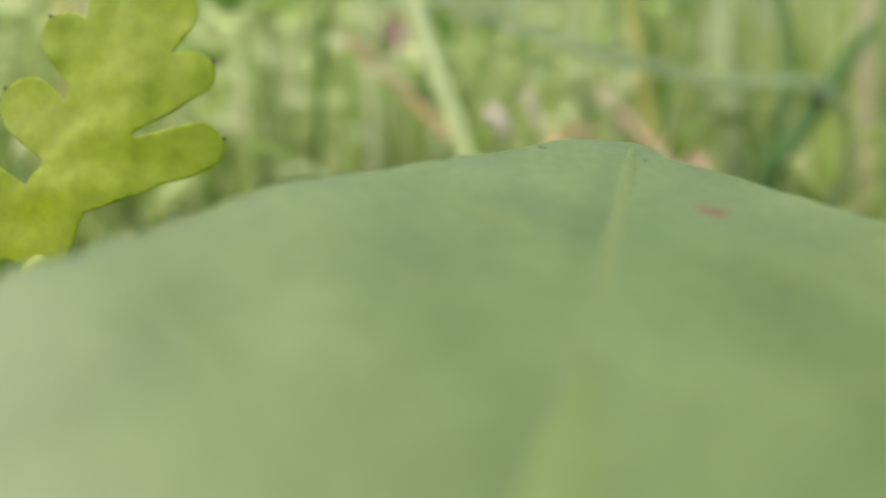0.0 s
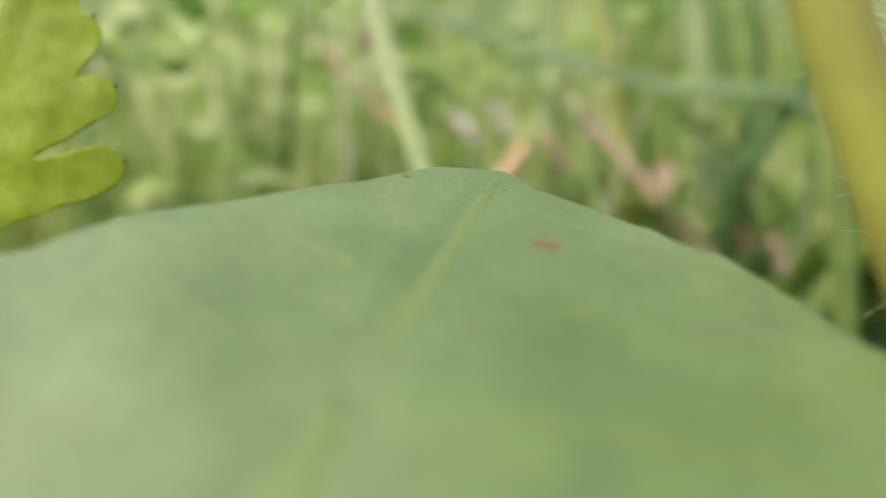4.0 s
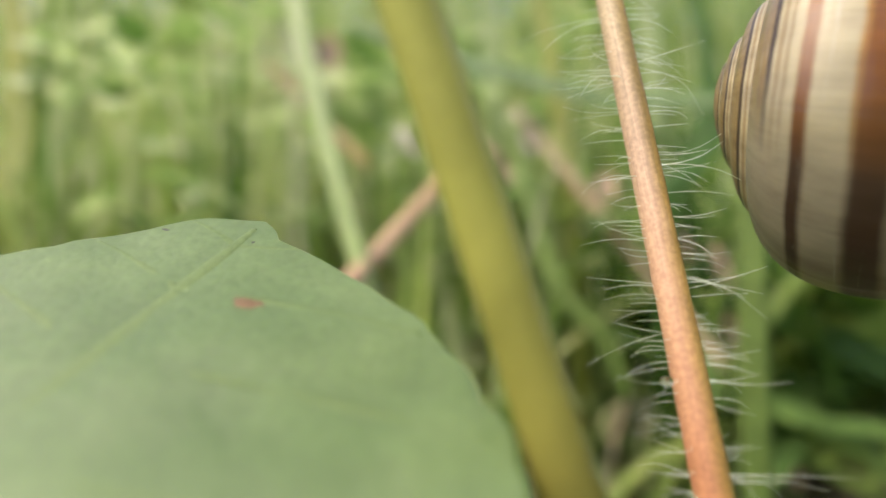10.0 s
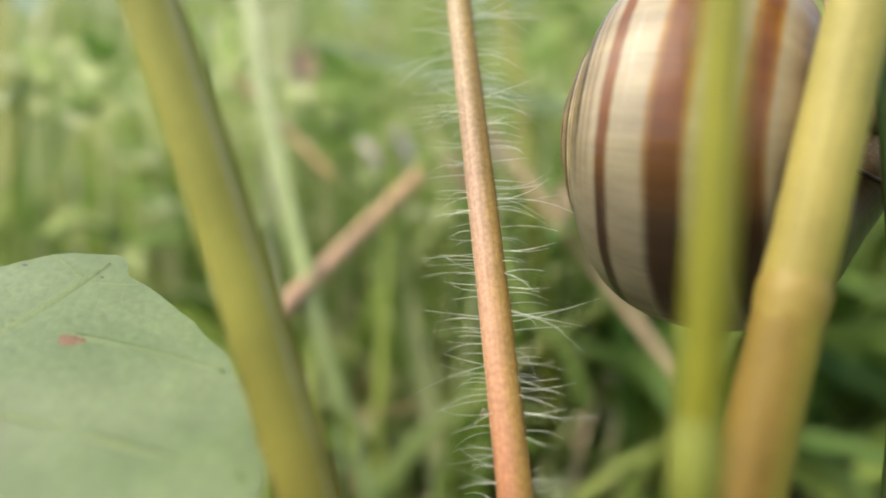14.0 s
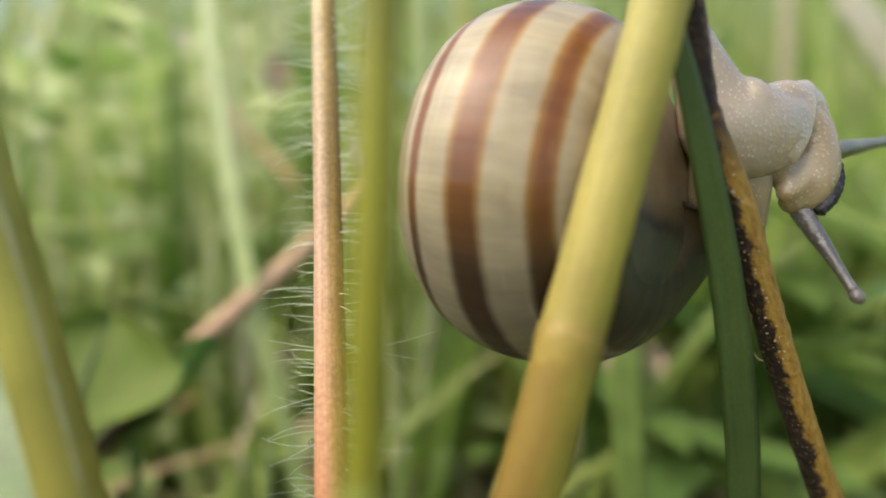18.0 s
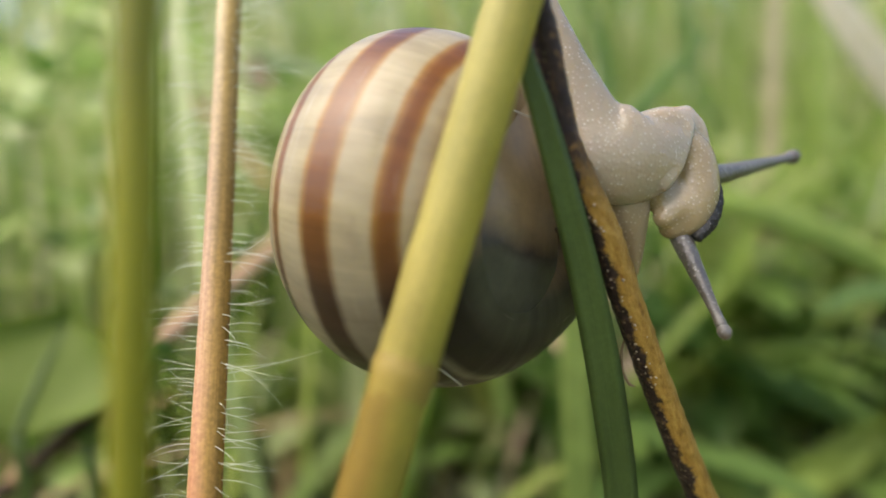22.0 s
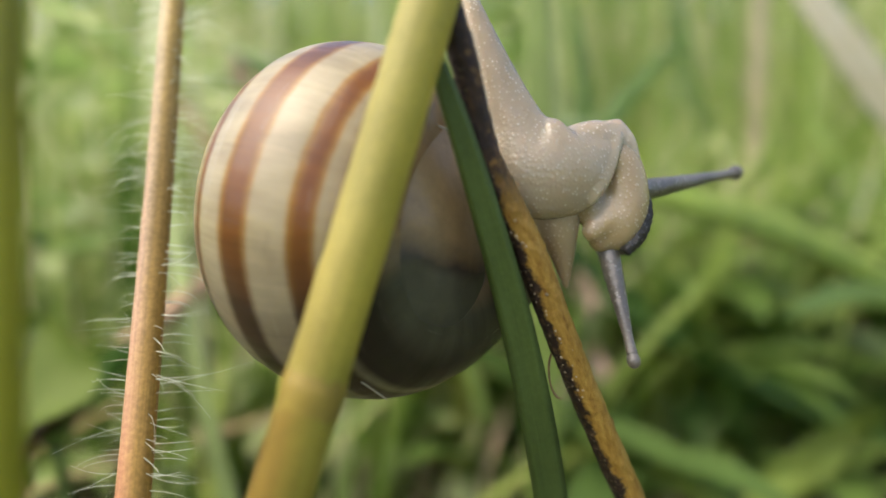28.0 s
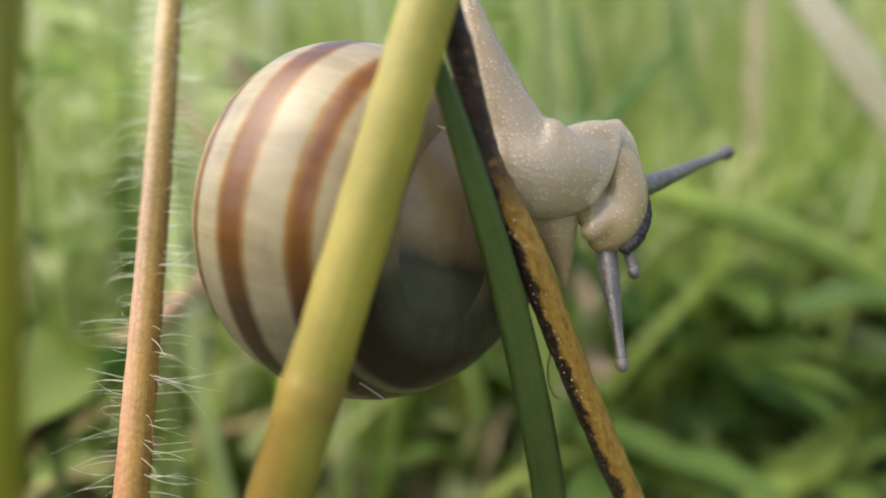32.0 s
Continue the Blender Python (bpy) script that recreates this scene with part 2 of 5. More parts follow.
yellow_blade_mat = stalk_material("yellowish_blade", [(0.0, (0.3, 0.34, 0.07)), (0.5, (0.4, 0.42, 0.1)), (1.0, (0.46, 0.46, 0.15))], 0.8, 0.4)
brown_straw_mat = stalk_material("brown_straw", [(0.0, (0.4, 0.26, 0.16)), (0.5, (0.5, 0.34, 0.2)), (1.0, (0.52, 0.34, 0.17))], 1.0, 0.12, 0.6, 0.3)
beige_straw_mat = stalk_material("beige_straw", [(0.0, (0.42, 0.34, 0.22)), (0.5, (0.36, 0.26, 0.15)), (1.0, (0.45, 0.36, 0.22))], 1.0, 0.15, 0.6, 0.3)
cream_straw_mat = stalk_material("cream_straw", [(0.0, (0.74, 0.66, 0.5)), (0.5, (0.84, 0.77, 0.6)), (1.0, (0.86, 0.8, 0.64))], 0.8, 0.3, 0.55, 0.3)


TWIG_FLANK = [(0.0, (1, 1, 1)), (0.14, (1, 1, 1)), (0.19, (0, 0, 0)), (0.71, (0, 0, 0)), (0.75, (1, 1, 1))]


rotten_mat = plain_plant("rotten_wood", (0.035, 0.022, 0.012), (0.12, 0.075, 0.035), (0.1, 0.05, 0.02), 0.05, 0.7, 700)


def twig_build(nt):
    ob = coords(nt)
    uv = coords(nt, (1, 1, 1), "UV")
    sep = node(nt, "ShaderNodeSeparateXYZ", Vector=uv)
    edge = noise_at(nt, ob, 420, 6, 0.75)
    edge2 = noise_at(nt, coords(nt, (14, 40, 1), "UV"), 1.0, 5, 0.75)
    side = node(nt, "ShaderNodeMath")
    side.operation = "MULTIPLY_ADD"
    nt.links.new(edge, side.inputs[0])
    side.inputs[1].default_value = 0.36
    nt.links.new(sep.outputs["X"], side.inputs[2])
    shift = node(nt, "ShaderNodeMath")
    shift.operation = "SUBTRACT"
    nt.links.new(side.outputs[0], shift.inputs[0])
    shift.inputs[1].default_value = 0.18
    ochre = ramp(nt, edge2, [(0.28, (0.1, 0.035, 0.008)), (0.42, (0.26, 0.14, 0.022)), (0.7, (0.42, 0.26, 0.055))])
    bark = ramp(nt, noise_at(nt, ob, 2500, 4), [(0.35, (0.012, 0.008, 0.007)), (0.58, (0.035, 0.02, 0.015)), (0.78, (0.16, 0.1, 0.05))])
    mask = ramp(nt, shift.outputs[0], TWIG_FLANK)
    left_on = node(nt, "ShaderNodeMath")
    left_on.operation = "MULTIPLY_ADD"
    nt.links.new(edge2, left_on.inputs[0])
    left_on.inputs[1].default_value = 0.2
    nt.links.new(sep.outputs["Y"], left_on.inputs[2])
    ochre = blend(nt, ramp(nt, left_on.outputs[0], [(0.64, (0, 0, 0)), (0.74, (1, 1, 1))]), ochre, ramp(nt, noise_at(nt, ob, 1100, 5, 0.7), [(0.42, (0.022, 0.013, 0.01)), (0.56, (0.05, 0.026, 0.014)), (0.66, (0.2, 0.11, 0.03))]))
    dust = node(nt, "ShaderNodeTexVoronoi", Vector=ob, Scale=2600)
    bark = blend(nt, ramp(nt, dust.outputs["Distance"], [(0.0, (0.8, 0.8, 0.8)), (0.16, (0.6, 0.6, 0.6)), (0.22, (0, 0, 0))]), bark, (0.26, 0.2, 0.13))
    col = blend(nt, mask, ochre, bark)
    p = node(nt, "ShaderNodeBsdfPrincipled", Base_Color=col, Roughness=0.55, Normal=bump(nt, noise_at(nt, ob, 1800, 4), 0.7, 0.0003))
    p.inputs["Specular IOR Level"].default_value = 0.3
    return p.outputs[0]


twig_mat = material("weathered_twig", twig_build)


def hair_build(nt):
    b = node(nt, "ShaderNodeBsdfPrincipled", Base_Color=(0.85, 0.88, 0.75, 1), Roughness=0.3)
    t = node(nt, "ShaderNodeBsdfTranslucent", Color=(0.85, 0.9, 0.75, 1))
    m = nt.nodes.new("ShaderNodeMixShader")
    m.inputs[0].default_value = 0.5
    nt.links.new(b.outputs[0], m.inputs[1])
    nt.links.new(t.outputs[0], m.inputs[2])
    return m.outputs[0]


shred_mat = plain_plant("bark_shred", (0.16, 0.11, 0.05), (0.26, 0.19, 0.09), (0.3, 0.2, 0.08), 0.2, 0.5, 1500)
grain_mat = plain_plant("soil_grain", (0.2, 0.15, 0.1), (0.5, 0.42, 0.3), (0.4, 0.3, 0.2), 0.1, 0.5, 3000)
water_mat = material("water", lambda nt: node(nt, "ShaderNodeBsdfPrincipled", Base_Color=(1, 1, 1, 1), Roughness=0.02, IOR=1.33, Transmission_Weight=1.0).outputs[0])
hair_mat = material("pale_hair", hair_build)


def shell_build(nt):
    """Cream shell with brown bands that follow the whorl: UV y runs across the whorl, UV x along it."""
    uv = coords(nt, (1, 1, 1), "UV")
    wob = noise_at(nt, coords(nt, (14, 1, 1), "UV"), 1.0, 3)
    sep = node(nt, "ShaderNodeSeparateXYZ", Vector=uv)
    v = node(nt, "ShaderNodeMath")
    v.operation = "MULTIPLY_ADD"
    nt.links.new(wob, v.inputs[0])
    v.inputs[1].default_value = 0.012
    nt.links.new(sep.outputs["Y"], v.inputs[2])
    cream, tan, brown, deep = (0.31, 0.262, 0.158), (0.17, 0.115, 0.052), (0.148, 0.053, 0.007), (0.035, 0.022, 0.014)
    base = (0.3, 0.19, 0.092)
    rim = (0.25, 0.13, 0.025)
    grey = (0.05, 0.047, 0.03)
    bands = [(0.0, base), (0.24, base), (0.29, (0.25, 0.165, 0.082)), (0.345, (0.28, 0.205, 0.118)), (0.378, cream), (0.384, rim), (0.392, brown), (0.408, brown), (0.418, rim), (0.424, cream), (0.472, cream), (0.478, rim), (0.486, brown), (0.512, brown), (0.52, rim), (0.526, cream),
             (0.572, cream), (0.578, brown), (0.594, brown), (0.60, cream), (0.612, cream), (0.618, tan), (0.626, cream), (0.632, tan), (0.645, cream), (0.65, deep), (0.658, deep), (0.663, tan), (1.0, tan)]
    # last turn's darker pigment, with the underside's shade also painted into these bands
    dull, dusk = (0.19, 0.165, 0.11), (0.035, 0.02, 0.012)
    shaded_bands = [(0.0, (0.15, 0.1, 0.052)), (0.2, (0.13, 0.088, 0.046)), (0.235, grey), (0.27, grey), (0.31, (0.016, 0.012, 0.01)), (0.36, (0.02, 0.014, 0.011)), (0.376, dull), (0.386, dusk), (0.416, dusk), (0.426, dull), (0.472, dull), (0.484, dusk), (0.514, dusk), (0.526, dull), (0.572, dull), (0.58, dusk), (0.594, dusk), (0.60, dull), (1.0, dull)]
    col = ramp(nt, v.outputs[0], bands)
    fresh = ramp(nt, v.outputs[0], shaded_bands)
    to_shaded = node(nt, "ShaderNodeMapRange", Value=sep.outputs["X"])
    to_shaded.inputs["From Min"].default_value, to_shaded.inputs["From Max"].default_value = 4.14, 4.23
    col = blend(nt, to_shaded.outputs[0], col, fresh)
    lines = noise_at(nt, coords(nt, (520, 3, 1), "UV"), 1.0, 3, 0.6)
    stain = noise_at(nt, coords(nt, (26, 5, 1), "UV"), 1.0, 4, 0.6)
    col = blend(nt, 0.22, col, ramp(nt, lines, [(0.3, (0.3, 0.3, 0.3)), (0.7, (0.7, 0.7, 0.7))]), "OVERLAY")
    col = blend(nt, 0.6, col, ramp(nt, stain, [(0.3, (0.26, 0.24, 0.22)), (0.7, (0.7, 0.7, 0.68))]), "OVERLAY")
    pale = noise_at(nt, coords(nt, (5, 70, 1), "UV"), 1.0, 5, 0.75)
    col = blend(nt, ramp(nt, pale, [(0.62, (0, 0, 0)), (0.7, (0.55, 0.55, 0.55))]), col, (0.4, 0.37, 0.3))
    blot = noise_at(nt, coords(nt, (9, 11, 1), "UV"), 1.0, 3, 0.6)
    col = blend(nt, ramp(nt, blot, [(0.62, (0, 0, 0)), (0.74, (0.5, 0.5, 0.5))]), col, (0.1, 0.06, 0.05))
    # a dark purple scar high on the broad band
    scar = noise_at(nt, coords(nt, (30, 40, 1), "UV"), 1.0, 4, 0.7)
    along_it = node(nt, "ShaderNodeMapRange", Value=sep.outputs["X"])
    along_it.inputs["From Min"].default_value, along_it.inputs["From Max"].default_value = 3.8, 4.1
    zone = blend(nt, 1.0, ramp(nt, along_it.outputs[0], [(0.0, (0, 0, 0)), (0.15, (1, 1, 1)), (0.45, (1, 1, 1)), (0.8, (0, 0, 0))]), ramp(nt, v.outputs[0], [(0.476, (0, 0, 0)), (0.484, (1, 1, 1)), (0.514, (1, 1, 1)), (0.522, (0, 0, 0))]), "MULTIPLY")
    col = blend(nt, blend(nt, 1.0, zone, ramp(nt, scar, [(0.38, (0, 0, 0)), (0.5, (0.9, 0.9, 0.9))]), "MULTIPLY"), col, (0.05, 0.022, 0.028))
    scratch = noise_at(nt, coords(nt, (60, 2, 1), "UV"), 1.0, 5, 0.7)
    p = node(nt, "ShaderNodeBsdfPrincipled", Base_Color=col, Roughness=0.3, Normal=bump(nt, lines, 0.12, 0.00006))
    p.inputs["Specular IOR Level"].default_value = 0.12
    p.inputs["Coat Weight"].default_value = 0.5
    p.inputs["Coat Roughness"].default_value = 0.16
    nt.links.new(bump(nt, stain, 0.5, 0.0004), p.inputs["Coat Normal"])
    nt.links.new(ramp(nt, scratch, [(0.3, (0.3, 0.3, 0.3)), (0.7, (0.55, 0.55, 0.55))]), p.inputs["Roughness"])
    p.inputs["Subsurface Weight"].default_value = 0.12
    p.inputs["Subsurface Radius"].default_value = (0.0012, 0.0008, 0.0004)
    p.inputs["Subsurface Scale"].default_value = 1.0
    return p.outputs[0]


shell_mat = material("banded_shell", shell_build)


def flesh_material(name, dark, light, wet=0.25, bumps=1.0, sss=0.35, film_of_wet=0.45):
    def build(nt):
        ob = coords(nt)
        cells = node(nt, "ShaderNodeTexVoronoi", Vector=ob, Scale=3300)
        big = noise_at(nt, ob, 220, 3)
        col = ramp(nt, big, [(0.3, dark), (0.7, light)])
        # pale tubercles, whitened further so that wet glints are painted into the colour
        pale = tuple(min(1.0, c * 1.15 + 0.2) for c in light)
        wart_glints = ramp(nt, cells.outputs["Distance"], [(0.0, (0.75, 0.75, 0.75)), (0.16, (0.5, 0.5, 0.5)), (0.34, (0, 0, 0))])
        where = ramp(nt, noise_at(nt, ob, 900, 3), [(0.36, (0.15, 0.15, 0.15)), (0.6, (1, 1, 1))])
        col = blend(nt, blend(nt, 1.0, wart_glints, where, "MULTIPLY"), col, pale)
        inv = ramp(nt, cells.outputs["Distance"], [(0.0, (1, 1, 1)), (0.7, (0, 0, 0))])
        p = node(nt, "ShaderNodeBsdfPrincipled", Base_Color=col, Roughness=wet, Normal=bump(nt, inv, 0.3 * bumps, 0.0001))
        p.inputs["Subsurface Weight"].default_value = sss
        p.inputs["Subsurface Radius"].default_value = (0.002, 0.0014, 0.0008)
        p.inputs["Subsurface Scale"].default_value = 1.0
        p.inputs["Specular IOR Level"].default_value = 0.5
        # a wet film that glints on every wart
        p.inputs["Coat Weight"].default_value = film_of_wet
        p.inputs["Coat Roughness"].default_value = 0.06
        nt.links.new(bump(nt, blend(nt, 0.5, inv, noise_at(nt, ob, 2600, 2)), 0.6 * min(1.0, bumps + 0.2), 0.0003), p.inputs["Coat Normal"])
        return p.outputs[0]
    return material(name, build)


flesh_mat = flesh_material("snail_flesh", (0.335, 0.268, 0.172), (0.435, 0.36, 0.25), 0.16, sss=0.7)
head_mat = flesh_material("snail_head_flesh", (0.31, 0.225, 0.115), (0.4, 0.305, 0.17), 0.22, 0.7)
neck_mat = flesh_material("snail_neck_flesh", (0.26, 0.19, 0.1), (0.34, 0.255, 0.145), 0.3, 0.6)
tentacle_mat = flesh_material("snail_tentacle_flesh", (0.07, 0.062, 0.052), (0.13, 0.116, 0.098), 0.34, 0.8, 0.15)
face_mat = flesh_material("snail_dark_face", (0.012, 0.011, 0.01), (0.03, 0.027, 0.024), 0.6, 1.6, 0.0, 0.1)
def whorl_side_build(nt):
    """Brown above, one dark band aslant, greyish olive below."""
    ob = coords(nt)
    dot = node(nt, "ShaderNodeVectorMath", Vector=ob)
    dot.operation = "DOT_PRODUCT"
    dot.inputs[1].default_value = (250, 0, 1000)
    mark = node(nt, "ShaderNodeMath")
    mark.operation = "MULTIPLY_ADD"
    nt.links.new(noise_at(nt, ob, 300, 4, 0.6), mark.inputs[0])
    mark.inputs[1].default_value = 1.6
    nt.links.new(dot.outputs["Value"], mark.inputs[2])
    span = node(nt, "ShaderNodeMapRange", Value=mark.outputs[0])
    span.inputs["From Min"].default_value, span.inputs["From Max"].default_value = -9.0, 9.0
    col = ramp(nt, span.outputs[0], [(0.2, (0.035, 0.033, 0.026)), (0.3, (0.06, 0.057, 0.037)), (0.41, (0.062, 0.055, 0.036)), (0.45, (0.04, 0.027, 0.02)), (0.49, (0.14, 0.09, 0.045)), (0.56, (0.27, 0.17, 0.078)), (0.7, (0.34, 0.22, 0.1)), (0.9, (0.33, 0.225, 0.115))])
    col = blend(nt, 0.4, col, ramp(nt, noise_at(nt, ob, 900, 4, 0.65), [(0.3, (0.32, 0.32, 0.32)), (0.7, (0.68, 0.68, 0.66))]), "OVERLAY")
    p = node(nt, "ShaderNodeBsdfPrincipled", Base_Color=col, Roughness=0.34, Normal=bump(nt, noise_at(nt, ob, 700, 3), 0.25, 0.0003))
    return p.outputs[0]


whorl_side_mat = material("shell_whorl_side", whorl_side_build)
slime_mat = material("dried_slime", lambda nt: node(nt, "ShaderNodeBsdfPrincipled", Base_Color=(0.42, 0.4, 0.34, 1), Roughness=0.4).outputs[0])


# ---- mesh helpers (all shapes in millimetres) ----
def part(name, bm, mat, parent=None, label="", smooth=True):
    me = bpy.data.meshes.new(name)
    for f in bm.faces:
        f.smooth = smooth
    bmesh.ops.scale(bm, vec=(MM, MM, MM), verts=bm.verts)
    bm.to_mesh(me)
    bm.free()
    me.materials.append(mat)
    ob = new(name, me)
    if parent is not None:
        ob.parent = parent
    if label:
        tagged(ob, label)
    return ob


def thing(name, at, label, category, group="", turn=None):
    ob = new(name)
    ob.empty_display_size = 0.003
    m = Matrix.Translation(Vector(at) * MM)
    ob.matrix_world = m @ turn if turn is not None else m
    return tagged(ob, label, category, group)


def spline(pts, n):
    """Points on a smooth curve through pts (Catmull-Rom); works for tuples of any length."""
    a = np.array(pts, float)
    a = np.vstack([2 * a[0] - a[1], a, 2 * a[-1] - a[-2]])
    out = []
    for i in range(n):
        s = i / (n - 1) * (len(pts) - 1)
        k = min(int(s), len(pts) - 2)
        u = s - k
        p0, p1, p2, p3 = a[k:k + 4]
        out.append(0.5 * (2 * p1 + (p2 - p0) * u + (2 * p0 - 5 * p1 + 4 * p2 - p3) * u * u + (3 * p1 - p0 - 3 * p2 + p3) * u ** 3))
    return np.array(out)


def loft(pts, n=24, sides=12, bm=None, rough=0.0, seed=0, cap=True, up=(0.3, 1, 0.2)):
    """A stalk or limb: pts are (x, y, z, radius) or (x, y, z, radius across, radius deep), smoothly joined; UV x round, y along."""
    if bm is None:
        bm = bmesh.new()
    uvl = bm.loops.layers.uv.verify()
    c = spline(pts, n)
    rings = []
    prev = Vector(up)
    for i in range(n):
        d = Vector(c[min(i + 1, n - 1), :3] - c[max(i - 1, 0), :3]).normalized()
        side = (prev - d * prev.dot(d)).normalized()
        prev = side
        other = d.cross(side)
        ra = max(c[i, 3], 0.01)
        rb = max(c[i, 4], 0.01) if c.shape[1] > 4 else ra
        ring = []
        for k in range(sides):
            an = 2 * math.pi * k / sides
            w = 1.0
            if rough:
                w += rough * (noise.noise(Vector((k * 0.9 + seed * 7.1, i * 0.7, seed))))
            ring.append(bm.verts.new(Vector(c[i, :3]) + other * (math.cos(an) * ra * w) + side * (math.sin(an) * rb * w)))
        rings.append(ring)
    for i in range(n - 1):
        for k in range(sides):
            f = bm.faces.new((rings[i][k], rings[i][(k + 1) % sides], rings[i + 1][(k + 1) % sides], rings[i + 1][k]))
            for lp, (uu, vv) in zip(f.loops, ((k, i), (k + 1, i), (k + 1, i + 1), (k, i + 1))):
                lp[uvl].uv = (uu / sides, vv / (n - 1))
    if cap:
        bm.faces.new(rings[0][::-1])
        bm.faces.new(rings[-1])
    return bm


def ribbon(pts, widths, n=20, across=(1, 0, 0), fold=0.25, thick=0.12, bm=None):
    """A grass blade with a folded middle and real thickness."""
    if bm is None:
        bm = bmesh.new()
    uvl = bm.loops.layers.uv.verify()
    c = spline([(*p, w) for p, w in zip(pts, widths)], n)
    rows = []
    for i in range(n):
        d = Vector(c[min(i + 1, n - 1), :3] - c[max(i - 1, 0), :3]).normalized()
        s = Vector(across)
        s = (s - d * s.dot(d)).normalized()
        nn = s.cross(d)
        w = max(c[i, 3], 0.02) / 2
        o = Vector(c[i, :3])
        row = []
        for q, h in ((-1, 0), (-0.5, -0.6), (0, -1), (0.5, -0.6), (1, 0)):
            row.append(bm.verts.new(o + s * (q * w) + nn * (h * w * fold)))
        for q, h in ((0.5, -0.6), (0, -1), (-0.5, -0.6)):
            row.append(bm.verts.new(o + s * (q * w) + nn * (h * w * fold + thick)))
        rows.append(row)
    for i in range(n - 1):
        for k in range(8):
            f = bm.faces.new((rows[i][k], rows[i][(k + 1) % 8], rows[i + 1][(k + 1) % 8], rows[i + 1][k]))
            xs = (0, 0.25, 0.5, 0.75, 1, 0.75, 0.5, 0.25, 0)
            for lp, (uu, vv) in zip(f.loops, ((k, i), (k + 1, i), (k + 1, i + 1), (k, i + 1))):
                lp[uvl].uv = (xs[uu], vv / (n - 1))
    bm.faces.new(rows[0][::-1])
    bm.faces.new(rows[-1])
    return bm


# ---- ground ----
def ground():
    bm = bmesh.new()
    n = 70
    # fine in the middle, then out to the horizon
    steps = [-600000, -60000, -6000, -1500] + [-700 + 1400 * i / n for i in range(n + 1)] + [1500, 6000, 60000, 600000]
    grid = []
    for y in steps:
        row = []
        for x in steps:
            inside = abs(x) < 800 and abs(y) < 800
            z = 5 * noise.noise(Vector((x * 0.012, y * 0.012, 0))) + 2.5 * noise.noise(Vector((x * 0.06, y * 0.06, 3))) - 3 if inside else -3
            row.append(bm.verts.new((x + 50, y + 100, z)))
        grid.append(row)
    for i in range(len(steps) - 1):
        for k in range(len(steps) - 1):
            bm.faces.new((grid[i][k], grid[i][k + 1], grid[i + 1][k + 1], grid[i + 1][k]))
    ob = part("ground", bm, soil_mat)
    tagged(ob, "dark damp soil under the meadow grass", "ground", kind="structure")


ground()


# ---- meadow grass ----
def grass_mesh(rng, count, place, height, width, lean, curl, segments=6, clear=None):
    """Blades as thin folded strips, joined; numpy arrays."""
    verts, faces, uvs = [], [], []
    for _ in range(count):
        x, y = place(rng)
        h = height(rng, x, y)
        w = width(rng) / 2
        an, ln = rng.uniform(0, 2 * math.pi), rng.gauss(0, lean)
        dx, dy = math.cos(an) * ln, math.sin(an) * ln
        bend = rng.uniform(0.2, 1.0) * curl
        ca, sa = math.cos(an + 1.57 + rng.uniform(-0.9, 0.9)), math.sin(an + 1.57 + rng.uniform(-0.9, 0.9))
        if clear and clear(x + dx * h * (0.5 + bend), y + dy * h * (0.5 + bend)):
            continue
        base = len(verts)
        for i in range(segments + 1):
            s = i / segments
            out = s * 0.5 + bend * s * s
            px, py = x + dx * h * out, y + dy * h * out
            pz = -4 + h * (s - 0.32 * bend * abs(ln) * s * s * s * 1.6)
            ww = w * (1 - s ** 2.2) * (0.75 + 0.5 * min(1, s * 3)) + 0.05
            verts += [(px - ca * ww, py - sa * ww, pz), (px, py + 0.25 * ww, pz - 0.1 * ww), (px + ca * ww, py + sa * ww, pz)]
        for i in range(segments):
            b = base + 3 * i
            faces += [(b, b + 1, b + 4, b + 3), (b + 1, b + 2, b + 5, b + 4)]
            v0, v1 = i / segments, (i + 1) / segments
            uvs += [(0, v0), (0.5, v0), (0.5, v1), (0, v1), (0.5, v0), (1, v0), (1, v1), (0.5, v1)]
    return verts, faces, uvs


def stuff_object(name, data, mat, label, category):
    verts, faces, uvs = data
    me = bpy.data.meshes.new(name)
    me.from_pydata([(x * MM, y * MM, z * MM) for x, y, z in verts], [], faces)
    uvl = me.uv_layers.new(name="UVMap")
    uvl.data.foreach_set("uv", np.array(uvs, dtype=np.float32).ravel())
    me.polygons.foreach_set("use_smooth", [True] * len(faces))
    me.materials.append(mat)
    return tagged(new(name, me), label, category, kind="stuff")


